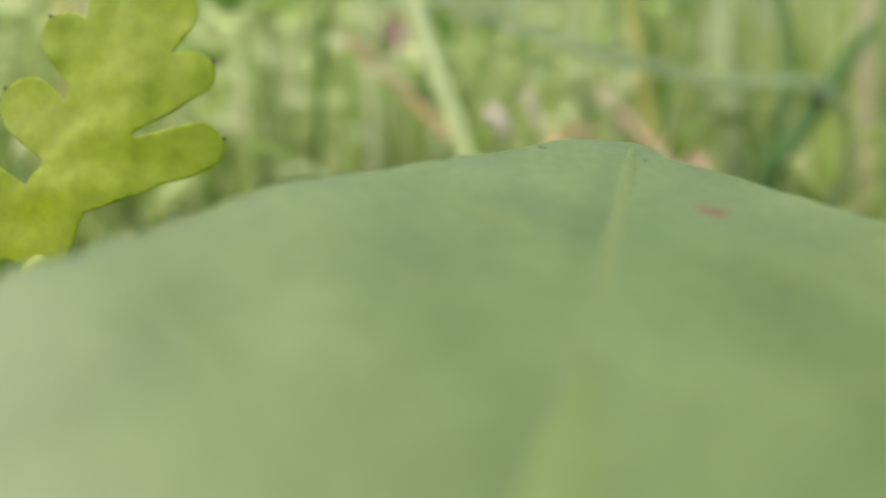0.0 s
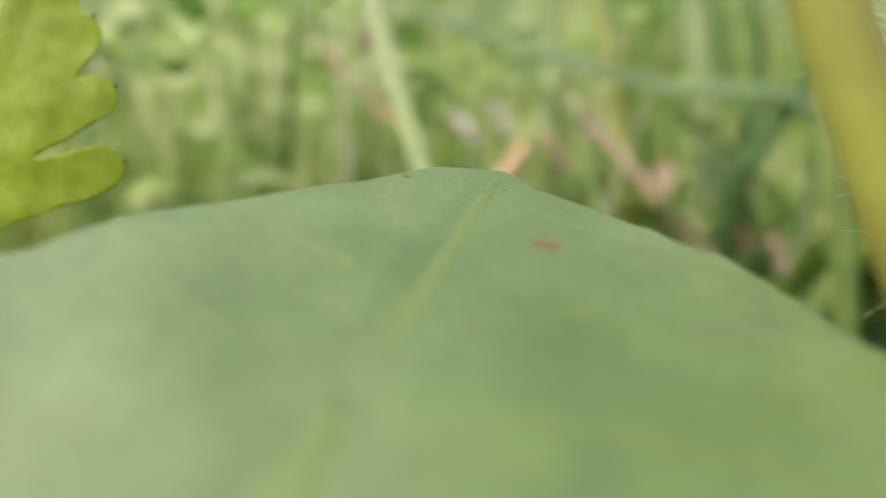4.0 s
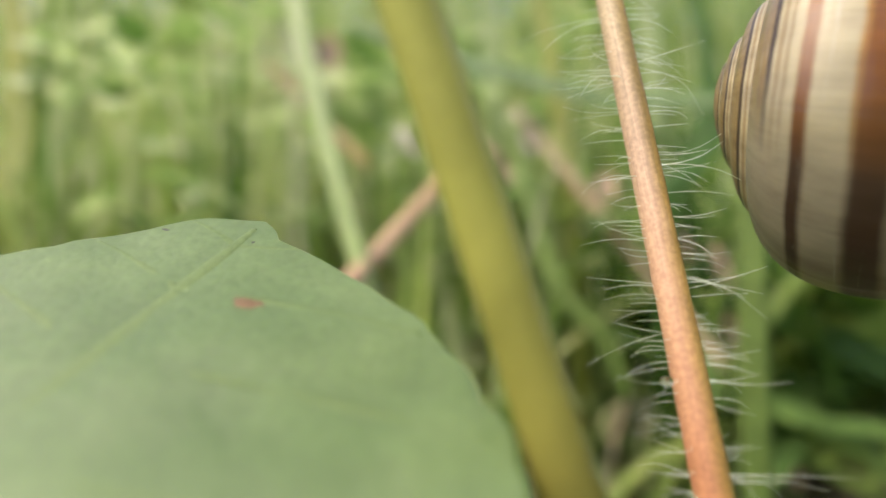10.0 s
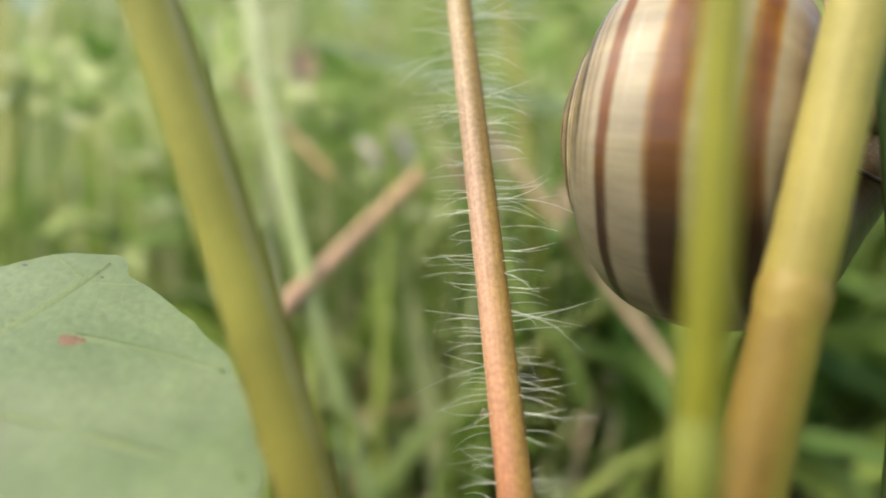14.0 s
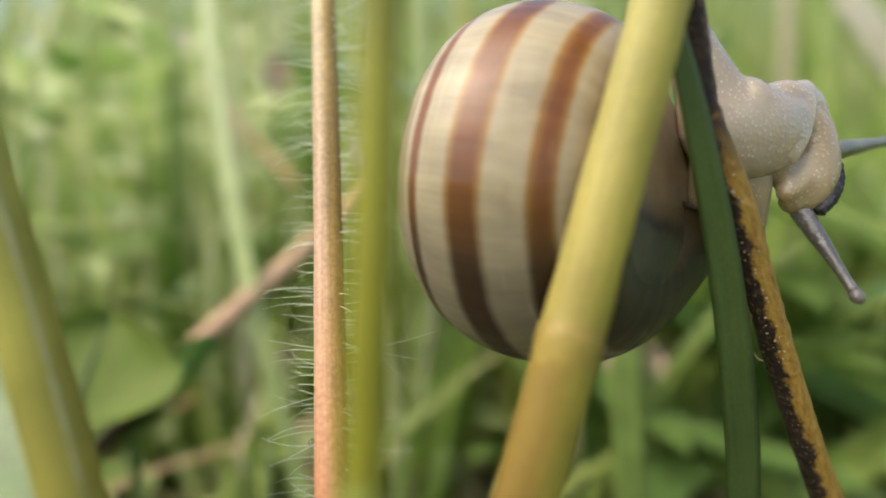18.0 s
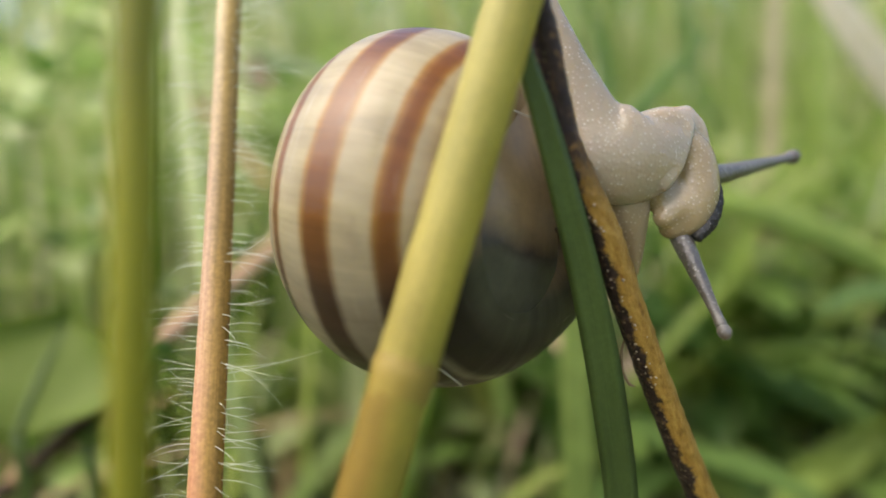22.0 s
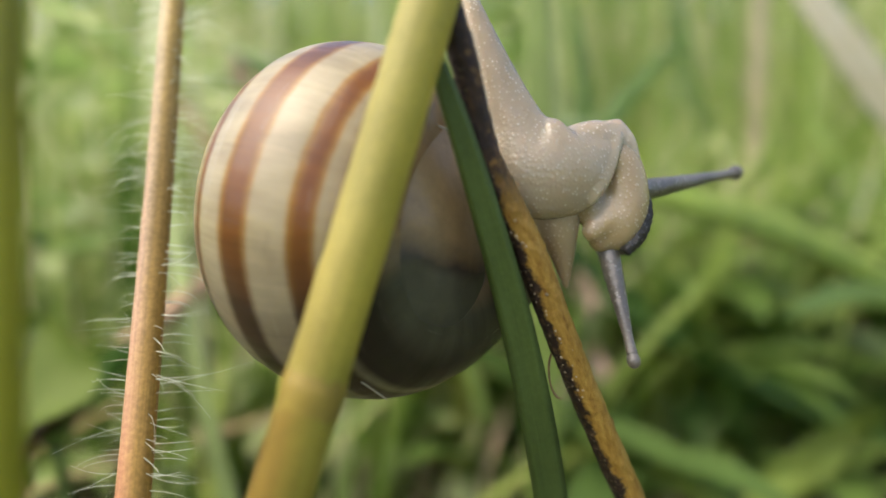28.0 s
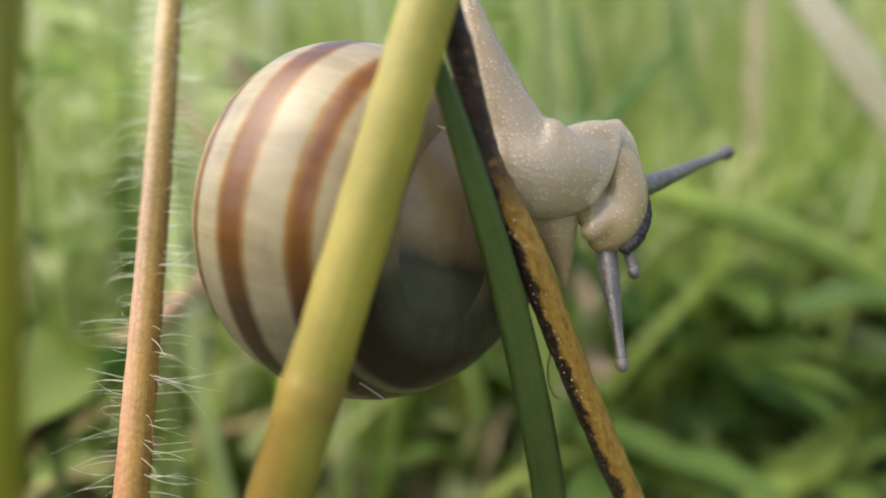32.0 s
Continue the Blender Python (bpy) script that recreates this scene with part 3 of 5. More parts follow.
def meadow():
    rng = random.Random(4)

    def near_place(r):
        while True:
            x, y = r.uniform(-230, 380), r.uniform(112, 330)
            if x < 70 or y > 150 + 0.3 * (x - 70):
                return x, y

    def mid_place(r):
        return r.uniform(-420, 620), r.uniform(300, 800)

    def far_place(r):
        while True:
            x, y = r.uniform(-1500, 1700), r.uniform(-1300, 2400)
            if not (-430 < x < 580 and -480 < y < 760):
                return x, y

    def side_place(r):
        while True:
            x, y = r.uniform(-430, 520), r.uniform(-480, 110)
            if not (-150 < x < 215 and -190 < y < 112):
                return x, y

    stuff_object("meadow_grass", grass_mesh(rng, 2300, near_place, lambda r, x, y: r.uniform(30, 95) + 0.3 * (y - 110), lambda r: r.uniform(1.2, 4.6), 0.85, 0.9, clear=lambda x, y: (x > 50 and y < 112) or (-32 < x < 18 and y < 119) or (x > -60 and y < 107) or (18 < x < 50 and y < 131) or y < 88),
                 grass_mat, "fresh green meadow grass, dense and tangled, growing from the soil", "grass")
    stuff_object("tall_grass", grass_mesh(rng, 3000, mid_place, lambda r, x, y: r.uniform(120, 280) + 0.42 * (y - 300), lambda r: r.uniform(2.5, 7), 0.6, 0.8, clear=lambda x, y: y < 240),
                 tall_mat, "taller bright green grass further back in the meadow", "grass")
    stuff_object("far_grass", grass_mesh(rng, 5000, far_place, lambda r, x, y: r.uniform(60, 150) if y < 500 else r.uniform(260, 620), lambda r: r.uniform(5, 13), 0.45, 0.7, 4, clear=lambda x, y: -300 < x < 450 and -350 < y < 330),
                 grass_mat, "meadow grass spreading away on all sides", "grass")
    # the taller blades behind the camera are unseen, added to block low sky light
    stuff_object("side_grass", grass_mesh(rng, 2200, side_place, lambda r, x, y: r.uniform(40, 100) if y > -60 else r.uniform(70, 170), lambda r: r.uniform(1.5, 4), 0.3, 0.5),
                 grass_mat, "green grass beside the clearing, taller behind it to block low light", "grass")
    stuff_object("short_turf", grass_mesh(rng, 2600, lambda r: (r.uniform(-160, 225), r.uniform(-200, 116)), lambda r, x, y: r.uniform(8, 24), lambda r: r.uniform(1.0, 3.0), 0.7, 0.8, 4),
                 grass_mat, "short green turf close to the soil", "grass")
    stuff_object("fine_grass", grass_mesh(random.Random(21), 150, lambda r: (r.uniform(-170, 60), r.uniform(126, 165)), lambda r, x, y: r.uniform(55, 135), lambda r: r.uniform(0.8, 2.4), 0.55, 0.7, 8, clear=lambda x, y: y < 96 or (-32 < x < 18 and y < 120) or (x > 75 and y < 150)),
                 fine_mat, "thin single grass blades, some dark green, some bleached", "grass")
    stuff_object("leaning_grass", grass_mesh(random.Random(33), 420, lambda r: (r.uniform(70, 330), r.uniform(150, 300)), lambda r, x, y: r.uniform(40, 120), lambda r: r.uniform(2.0, 5.5), 1.0, 1.0, 8, clear=lambda x, y: y < 128),
                 lean_mat, "light green grass blades leaning across one another", "grass")
    stuff_object("straw_litter", grass_mesh(rng, 520, near_place, lambda r, x, y: r.uniform(25, 80), lambda r: r.uniform(1.2, 3.2), 1.3, 1.2, clear=lambda x, y: (-40 < x < 60 and y < 132) or (x > 60 and y < 230)),
                 straw_mat, "dry beige straw bent over among the green grass", "straw")


meadow()


def herbs():
    """Low leafy herbs, dark and round-leaved, on the floor of the meadow."""
    rng = random.Random(9)
    verts, faces, uvs = [], [], []

    def leaf(o, size, an, tilt, wide=0.36):
        if -30 < o[0] < 60 and o[1] < 132:
            return
        base = len(verts)
        ca, sa = math.cos(an), math.sin(an)
        ct, st = math.cos(tilt), math.sin(tilt)
        n = 5
        for i in range(n + 1):
            s = i / n
            w = size * wide * math.sin(math.pi * (0.08 + 0.9 * s) ** 0.8)
            l, h = size * s, -0.25 * size * s * s
            for q in (-1, 0, 1):
                lx, ly, lz = l, q * w, h + abs(q) * w * 0.35
                lx, lz = lx * ct - lz * st, lx * st + lz * ct
                verts.append((o[0] + lx * ca - ly * sa, o[1] + lx * sa + ly * ca, o[2] + lz))
        for i in range(n):
            b = base + 3 * i
            faces.extend([(b, b + 1, b + 4, b + 3), (b + 1, b + 2, b + 5, b + 4)])
            v0, v1 = i / n, (i + 1) / n
            uvs.extend([(0, v0), (0.5, v0), (0.5, v1), (0, v1), (0.5, v0), (1, v0), (1, v1), (0.5, v1)])

    for _ in range(1250):
        x, y = rng.uniform(-220, 60), rng.uniform(118, 420)
        o = (x, y, 3 + 105 * rng.random() ** 1.5 + 0.12 * (y - 105))
        for k in range(rng.randint(3, 5)):
            leaf(o, rng.uniform(4, 14), rng.uniform(0, 6.28), rng.uniform(-0.3, 0.8))
    stuff_object("meadow_herbs", (verts, faces, uvs), herb_mat, "low leafy green herbs filling the floor of the meadow", "herb")
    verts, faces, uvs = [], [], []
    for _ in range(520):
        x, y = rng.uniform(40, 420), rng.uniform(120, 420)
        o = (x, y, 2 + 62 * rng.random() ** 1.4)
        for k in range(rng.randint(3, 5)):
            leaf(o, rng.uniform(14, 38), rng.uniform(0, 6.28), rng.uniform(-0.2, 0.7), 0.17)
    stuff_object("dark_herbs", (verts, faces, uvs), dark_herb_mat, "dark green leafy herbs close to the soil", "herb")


herbs()


# ---- the broad leaf in front ----
def broad_leaf():
    tip, down, side, normal = Vector((0.18, 41.14, 68.26)), Vector((-0.317, -0.858, -0.404)), Vector((0.947, -0.261, -0.188)), Vector((0.056, -0.442, 0.895))
    root = tip + down * 62
    top = thing("broad_leaf", (root.x, root.y, 0), "broad smooth green leaf with pale veins and a rusty spot", "leaf")
    inv = Matrix.Translation(-Vector((root.x, root.y, 0)))

    def edge(s, hand):
        """Half width at s millimetres from the tip; the two halves differ."""
        if hand > 0:
            w = np.interp(s, [0, 0.6, 1.6, 2.0, 2.35, 2.7, 3.2, 3.7, 4.7, 5.4, 6.2, 7.4, 9.3, 10.5, 12.4, 14.3, 20, 28, 38, 50, 58, 62], [0.2, 1.4, 2.4, 4.6, 6.0, 7.1, 8.5, 10.3, 12.2, 14.2, 15.2, 17.5, 19.2, 20.5, 22.0, 22.9, 24.8, 25.2, 23.0, 14.5, 6.0, 1.2])
        else:
            w = np.interp(s, [0, 0.6, 1.1, 2.2, 4, 5.7, 7.2, 8.4, 10, 11.8, 14.2, 16.5, 20.4, 23, 25, 27, 33, 40, 50, 57, 62], [0.2, 1.9, 3.5, 5.0, 6.5, 8.4, 9.7, 10.6, 12.2, 14.0, 16.4, 17.7, 19.5, 20.5, 21.3, 22.0, 22.5, 21.5, 14.5, 6.5, 1.2])
        return float(w)

    def at(s, q):
        """Point on the leaf: s from the tip along the midrib, q signed across, with a gentle wave and a groove at the midrib."""
        hollow = 0.12 * math.exp(-(q / 1.4) ** 2)
        wave = 0.12 * math.sin(s * 0.5 + abs(q) * 0.38) * min(1, abs(q) / 8) + 0.3 * noise.noise(Vector((s * 0.09, q * 0.09, 2)))
        return inv @ (tip + down * s + side * q + normal * (wave * min(1, s / 6) - hollow * min(1, s / 8)))

    bm = bmesh.new()
    ss = [0.4 * i for i in range(60)] + [24, 25, 26, 28, 30, 34, 38, 42, 46, 50, 54, 58, 62]
    m = 34
    for layer in (0, 1):
        grid = []
        for s in ss:
            row = []
            for k in range(-m, m + 1):
                hand = 1 if k > 0 else -1
                tooth = 1 + 0.01 * math.sin(s * 2.3 + hand) + 0.018 * noise.noise(Vector((s * 0.9, hand * 5, 0)))
                q = hand * edge(s, hand) * tooth * (abs(k) / m)
                p = at(s, q)
                row.append(bm.verts.new(p - normal * (0.22 * layer * (1 - (abs(k) / m) ** 4))))
            grid.append(row)
        for i in range(len(ss) - 1):
            for k in range(2 * m):
                vs = (grid[i][k], grid[i + 1][k], grid[i + 1][k + 1], grid[i][k + 1])
                bm.faces.new(vs if layer == 0 else vs[::-1])
    part("blade", bm, broad_mat, top)
    # midrib and side veins, raised on the skin
    part("midrib", loft([(*(at(s, 0) + normal * -0.075), min(0.5, 0.1 + 0.1 * s) + 0.03 * s, 0.122) for s in (1.0, 2.5, 6, 14, 24, 36, 48, 61)], 40, 10, up=normal), vein_mat, top, "pale green midrib")
    for hand in (-1, 1):
        for j, s0 in enumerate((3.2, 8.5, 15, 22.5, 31, 40)):
            pts = []
            for u in (0, 0.25, 0.5, 0.75, 0.95):
                s = s0 - 2.2 * u * (1.0 - u * 0.4) * (0.6 + 0.12 * s0)
                s = max(s, 1.0)
                q = hand * u * edge(s, hand)
                pts.append((*(at(s, q) - normal * 0.022), (0.4 - 0.2 * u) * (0.8 + 0.01 * s0), 0.028))
            part("side_vein", loft(pts, 24, 8, up=normal), vein_mat, top)
    # the rusty spot and dark specks lie on the skin

    def spot(name, s, q, a, b, mat, label, seed):
        sb = bmesh.new()
        ring_t, n = [], 18
        c = sb.verts.new(at(s, q) + normal * 0.05)
        for k in range(n):
            an = 2 * math.pi * k / n
            w = 1 + 0.35 * noise.noise(Vector((math.cos(an) * 1.3, math.sin(an) * 1.3, seed)))
            ring_t.append(sb.verts.new(at(s + math.sin(an) * b * w, q + math.cos(an) * a * w) + normal * 0.012))
        for k in range(n):
            sb.faces.new((c, ring_t[k], ring_t[(k + 1) % n]))
        part(name, sb, mat, top, label)

    spot("rust_spot", 8.15, 4.55, 0.85, 0.5, rust_mat, "rusty red-brown spot", 1)
    spot("rust_spot", 7.85, 5.2, 0.35, 0.25, rust_mat, "rusty red-brown spot", 2)
    spot("dark_speck", 2.5, 0.9, 0.13, 0.12, dark_spot_mat, "tiny black speck", 3)
    spot("dark_speck", 3.6, -5.4, 0.3, 0.12, dark_spot_mat, "tiny black speck", 4)
    # leaf stalk down to the soil
    part("leaf_stalk", loft([(*(inv @ root), 1.0), (*(inv @ (root + Vector((-3, -10, -8)))), 1.2), (-6, -16, 14, 1.3), (-7, -19, -5, 1.4)], 20, 10), vein_mat, top, "pale green stalk")


broad_leaf()


# ---- the lobed yellow-green leaf ----
def lobed_leaf():
    o = (-41.5, 46.4, 61.3)
    top = thing("lobed_leaf", (o[0], o[1], 0), "bright yellow-green lobed leaf with dark tooth tips on a thin stalk", "leaf")
    right, up, back_ = Vector((0.998, -0.03, 0.02)), Vector((-0.02, 0.16, 0.985)), Vector((0.03, 0.985, -0.16))
    base = Vector((0, 0, o[2]))
    px = 0.0455

    def P(x, y, d=0.0):
        return base + right * (x * px) + up * (y * px) + back_ * d

    # lobes: (root x, root y, end x, end y, half width at the root, at the end)
    lobes = [(-15, -25, 95, 325, 44, 62), (0, 70, 232, 150, 50, 43), (55, 180, 215, 275, 46, 44), (85, 270, 178, 385, 56, 50), (95, 325, 132, 540, 60, 72),
             (65, 262, 8, 338, 46, 46), (28, 150, -62, 222, 50, 52), (-25, 15, -140, 88, 44, 48), (-40, -10, -175, 18, 36, 44)]

    def inside(x, y):
        best = -1e9
        for x0, y0, x1, y1, w0, w1 in lobes:
            dx, dy = x1 - x0, y1 - y0
            s = min(1, max(0, ((x - x0) * dx + (y - y0) * dy) / (dx * dx + dy * dy)))
            best = max(best, w0 + (w1 - w0) * s - math.hypot(x - x0 - dx * s, y - y0 - dy * s))
            # each lobe runs out into a blunt point
            ln = math.hypot(dx, dy)
            ex, ey = x1 + dx / ln * w1 * 1.08, y1 + dy / ln * w1 * 1.08
            qx, qy = ex - x1, ey - y1
            s = min(1, max(0, ((x - x1) * qx + (y - y1) * qy) / (qx * qx + qy * qy)))
            best = max(best, w1 * (0.84 - 0.78 * s) - math.hypot(x - x1 - qx * s, y - y1 - qy * s))
        return best + 3 * noise.noise(Vector((x * 0.02, y * 0.02, 5)))

    def depth(x, y):
        return 0.5 * noise.noise(Vector((x * 0.006, y * 0.006, 2))) + 0.2 * noise.noise(Vector((x * 0.02, y * 0.02, 7))) + (x - 60) ** 2 * 1.6e-5 + y * 0.002

    bm = bmesh.new()
    cell, xs, ys = 7.0, range(-42, 45), range(-22, 95)
    val = {(a, c): inside(a * cell, c * cell) for a in xs for c in ys}
    made = {}

    def corner(a, c):
        if (a, c) not in made:
            made[(a, c)] = bm.verts.new(P(a * cell, c * cell, depth(a * cell, c * cell)))
        return made[(a, c)]

    def cut(p, q):
        key = (min(p, q), max(p, q))
        if key not in made:
            u = val[key[0]] / (val[key[0]] - val[key[1]])
            x = (key[0][0] + (key[1][0] - key[0][0]) * u) * cell
            y = (key[0][1] + (key[1][1] - key[0][1]) * u) * cell
            made[key] = bm.verts.new(P(x, y, depth(x, y)))
        return made[key]

    for a in list(xs)[:-1]:
        for c in list(ys)[:-1]:
            ring = [(a, c), (a + 1, c), (a + 1, c + 1), (a, c + 1)]
            loop = []
            for k in range(4):
                p, q = ring[k], ring[(k + 1) % 4]
                if val[p] > 0:
                    loop.append(corner(*p))
                if (val[p] > 0) != (val[q] > 0):
                    loop.append(cut(p, q))
            if len(loop) > 2:
                bm.faces.new(loop)
    leaf = part("blade", bm, lobed_mat, top)
    sol = leaf.modifiers.new("thickness", "SOLIDIFY")
    sol.thickness = 0.05 * MM
    for j, (x0, y0, x1, y1, w0, w1) in enumerate(lobes):
        a, c = Vector((x0, y0)), Vector((x1, y1))
        if j:
            d = (c - a).normalized()
            t = c + d * (w1 * 1.1)
            part("tooth_tip", loft([(*P(t.x - d.x * 4, t.y - d.y * 4, depth(t.x, t.y)), 0.24, 0.1), (*P(t.x + d.x * 3, t.y + d.y * 3, depth(t.x, t.y)), 0.06, 0.05)], 4, 6), dark_spot_mat, leaf, "dark brown tooth tip")
    part("leaf_stalk", loft([(*P(-5, 40, 0.9), 0.2), (*P(-15, -20, 1.2), 0.8), (*P(-30, -70, 1.0), 1.4), (*P(-40, -150, 2.0), 1.1), (-3, 7, 22, 0.9), (-5, 10, -5, 1.1)], 30, 10), lobed_vein_mat, top, "yellow-green stalk")


lobed_leaf()


# ---- stalks the camera slides past ----
# each line: x and y at 40 mm and at 100 mm above the soil, and how far it bows between
LINE_YELLOW_GREEN = (25.2, 4.4, 22.2, 30.3, 0.3, 1.2)
LINE_RED = (30.62, 22.78, 28.17, 54.87, 0.23, -0.05)
LINE_OLIVE = (33.76, 36.13, 19.59, 23.32, 0.05, -1.06)
LINE_YELLOW = (35.3, 51.5, 25.5, 38.8, 0.2, 0.0)
LINE_PALE = (3.01, -18.0, 88.65, 113.38, -0.65, -1.07)


def along(line, z):
    x40, x100, y40, y100, bx, by = line
    s = (z - 40) / 60
    q = 4 * s * (1 - s)
    return (x40 + (x100 - x40) * s + bx * q, y40 + (y100 - y40) * s + by * q, z)


def stalk(name, line, radii, mat, label, category="stalk", lo=-6, hi=118, seed=1, rough=0.05):
    """radii: at even steps from the foot to the tip."""
    foot = along(line, lo)
    top = thing(name, (foot[0], foot[1], 0), label, category)
    pts = []
    for i in range(13):
        s = i / 12
        x, y, z = along(line, lo + (hi - lo) * s)
        pts.append((x - foot[0], y - foot[1], z, float(np.interp(s, np.linspace(0, 1, len(radii)), radii))))
    part("stem", loft(pts, 90, 18, rough=rough, seed=seed), mat, top)
    return top, foot


def joint(line, foot, z0, rings, mat, parent, label):
    """A swollen node: rings are (height over z0, radius)."""
    pts = []
    for dz, r in rings:
        x, y, z = along(line, z0 + dz)
        pts.append((x - foot[0], y - foot[1], z, r))
    part("joint", loft(pts, 16, 18, rough=0.03, seed=2), mat, parent, label)


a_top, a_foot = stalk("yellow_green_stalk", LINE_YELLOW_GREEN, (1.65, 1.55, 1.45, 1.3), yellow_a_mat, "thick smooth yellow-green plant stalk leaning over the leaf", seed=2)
sheath = []
for z in (20, 45, 70, 95, 112):
    x, y, _z = along(LINE_YELLOW_GREEN, z)
    sheath.append((x - a_foot[0] + 1.2, y - a_foot[1] - 0.65, z, 0.22))
part("sheath_edge", loft(sheath, 30, 8), sheath_mat, a_top, "pale edge of the leaf sheath")
o_top, o_foot = stalk("olive_stalk", LINE_OLIVE, (0.8, 0.8, 0.76, 0.72), olive_mat, "upright olive-green grass stalk", seed=3)
joint(LINE_OLIVE, o_foot, 64.0, ((-1.6, 0.78), (-0.5, 0.94), (0.4, 0.92), (1.4, 0.78)), olive_joint_mat, o_top, "slightly swollen pale joint")
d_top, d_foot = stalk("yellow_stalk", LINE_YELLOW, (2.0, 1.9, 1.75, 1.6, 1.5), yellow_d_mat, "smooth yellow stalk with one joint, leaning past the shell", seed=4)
joint(LINE_YELLOW, d_foot, 67.6, ((-1.5, 1.66), (-0.6, 1.76), (0.0, 1.8), (0.4, 1.78), (1.1, 1.64)), joint_mat, d_top, "slightly swollen joint")


def hairy_stalk():
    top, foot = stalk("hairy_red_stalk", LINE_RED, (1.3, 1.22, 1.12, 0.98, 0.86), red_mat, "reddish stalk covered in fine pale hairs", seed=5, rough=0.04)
    rng = random.Random(5)
    bm = bmesh.new()
    for _ in range(640):
        z = rng.uniform(22, 116)
        x, y, _z = along(LINE_RED, z)
        # the hairs stand off to both flanks in loose tufts
        an = rng.gauss(0, 0.34) + (0 if rng.random() < 0.5 else math.pi)
        r = 1.3 - 0.42 * (z + 6) / 124
        d = Vector((math.cos(an), math.sin(an), rng.gauss(0.0, 0.12))).normalized()
        tuft = 0.55 + 0.9 * max(0.0, noise.noise(Vector((z * 0.55, 3 if math.cos(an) > 0 else 9, 1))) + 0.35)
        ln = rng.uniform(1.6, 4.2) * tuft * (1 if rng.random() < 0.85 else 1.4)
        o = Vector((x - foot[0], y - foot[1], z)) + Vector((math.cos(an), math.sin(an), 0)) * (r * 0.9)
        droop = Vector((rng.gauss(0, 0.12), rng.gauss(0, 0.12), rng.gauss(-0.1, 0.2))) * ln
        w = rng.uniform(0.017, 0.03) * (1.15 if z > 66 else 1)
        loft([(*o, w), (*(o + d * ln * 0.35 + droop * 0.02), w * 0.85), (*(o + d * ln * 0.7 + droop * 0.35), w * 0.6), (*(o + d * ln + droop), 0.009)], 7, 3, bm=bm, cap=False)
    hairs = part("hairs", bm, hair_mat, top, "fine pale hairs standing off the stalk")
    tagged(hairs, kind="stuff")


hairy_stalk()


# ---- the snail's twig and the blade beside it ----
def twig():
    pts = [(91.93, 62.54, -5), (77.46, 54.34, 24), (66.98, 48.39, 45), (61.77, 45.44, 56), (59.14, 43.94, 62), (57.48, 42.98, 66), (55.89, 42.05, 70), (54.37, 41.15, 74), (53.0, 40.5, 77), (51.6, 39.87, 80), (50.82, 39.25, 83), (50.15, 38.66, 86), (48.9, 37.89, 90), (47.25, 36.97, 95), (39.25, 34.97, 122)]
    foot = pts[0]
    top = thing("weathered_twig", (foot[0], foot[1], 0), "half-rotten ochre and black twig carrying the snail", "twig")
    rad = (1.4, 1.25, 1.12, 1.08, 1.06, 1.05, 1.06, 1.06, 1.0, 0.92, 0.85, 0.84, 0.84, 0.82, 0.75)
    local = [(p[0] - foot[0], p[1] - foot[1], p[2]) for p in pts]
    part("stem", loft([(*p, r) for p, r in zip(local, rad)], 130, 24, rough=0.12, seed=6), twig_mat, top)
    rng = random.Random(12)
    curve = spline(local, 200)
    # grains of soil and flakes of bark that stick to the rotten flank
    for k in range(46):
        c = Vector(curve[int(rng.uniform(62, 122))])
        an = rng.gauss(-1.95, 0.45)
        o = c + Vector((math.cos(an), math.sin(an), 0)) * 1.06
        size = rng.uniform(0.05, 0.13)
        gb = bmesh.new()
        bmesh.ops.create_icosphere(gb, subdivisions=1, radius=size)
        for v in gb.verts:
            v.co *= 1 + 0.4 * noise.noise(v.co * 14 + Vector((k, 0, 0)))
        bmesh.ops.translate(gb, vec=o, verts=gb.verts)
        part("grain", gb, grain_mat, top)
    # a dry curled shred of bark
    shred = [(56.2, 42.5, 67.5), (55.85, 42.4, 66.2), (55.95, 42.3, 64.8), (56.4, 42.2, 63.9), (56.85, 42.2, 63.75)]
    part("bark_shred", loft([(x - foot[0], y - foot[1], z, r) for (x, y, z), r in zip(shred, (0.06, 0.09, 0.08, 0.1, 0.04))], 20, 6), shred_mat, top, "brown curled shred of bark")


twig()


def blade(name, pts, widths, mat, label, across=(1, 0.1, 0), fold=0.3, thick=0.15, category="grass blade", group=""):
    foot = pts[0]
    top = thing(name, (foot[0], foot[1], 0), label, category, group)
    part("blade", ribbon([(p[0] - foot[0], p[1] - foot[1], p[2]) for p in pts], widths, 36, across, fold, thick), mat, top)
    s = Vector(across).normalized()
    c = spline([(p[0] - foot[0], p[1] - foot[1], p[2], w) for p, w in zip(pts, widths)], 14)
    rib = []
    for i in range(14):
        d = Vector(c[min(i + 1, 13), :3] - c[max(i - 1, 0), :3]).normalized()
        sd = (s - d * s.dot(d)).normalized()
        o = Vector(c[i, :3]) - sd.cross(d) * (c[i, 3] * 0.5 * fold)
        rib.append((*o, max(0.03, c[i, 3] * 0.06)))
    part("midrib", loft(rib, 36, 6), mat, top)
    return top


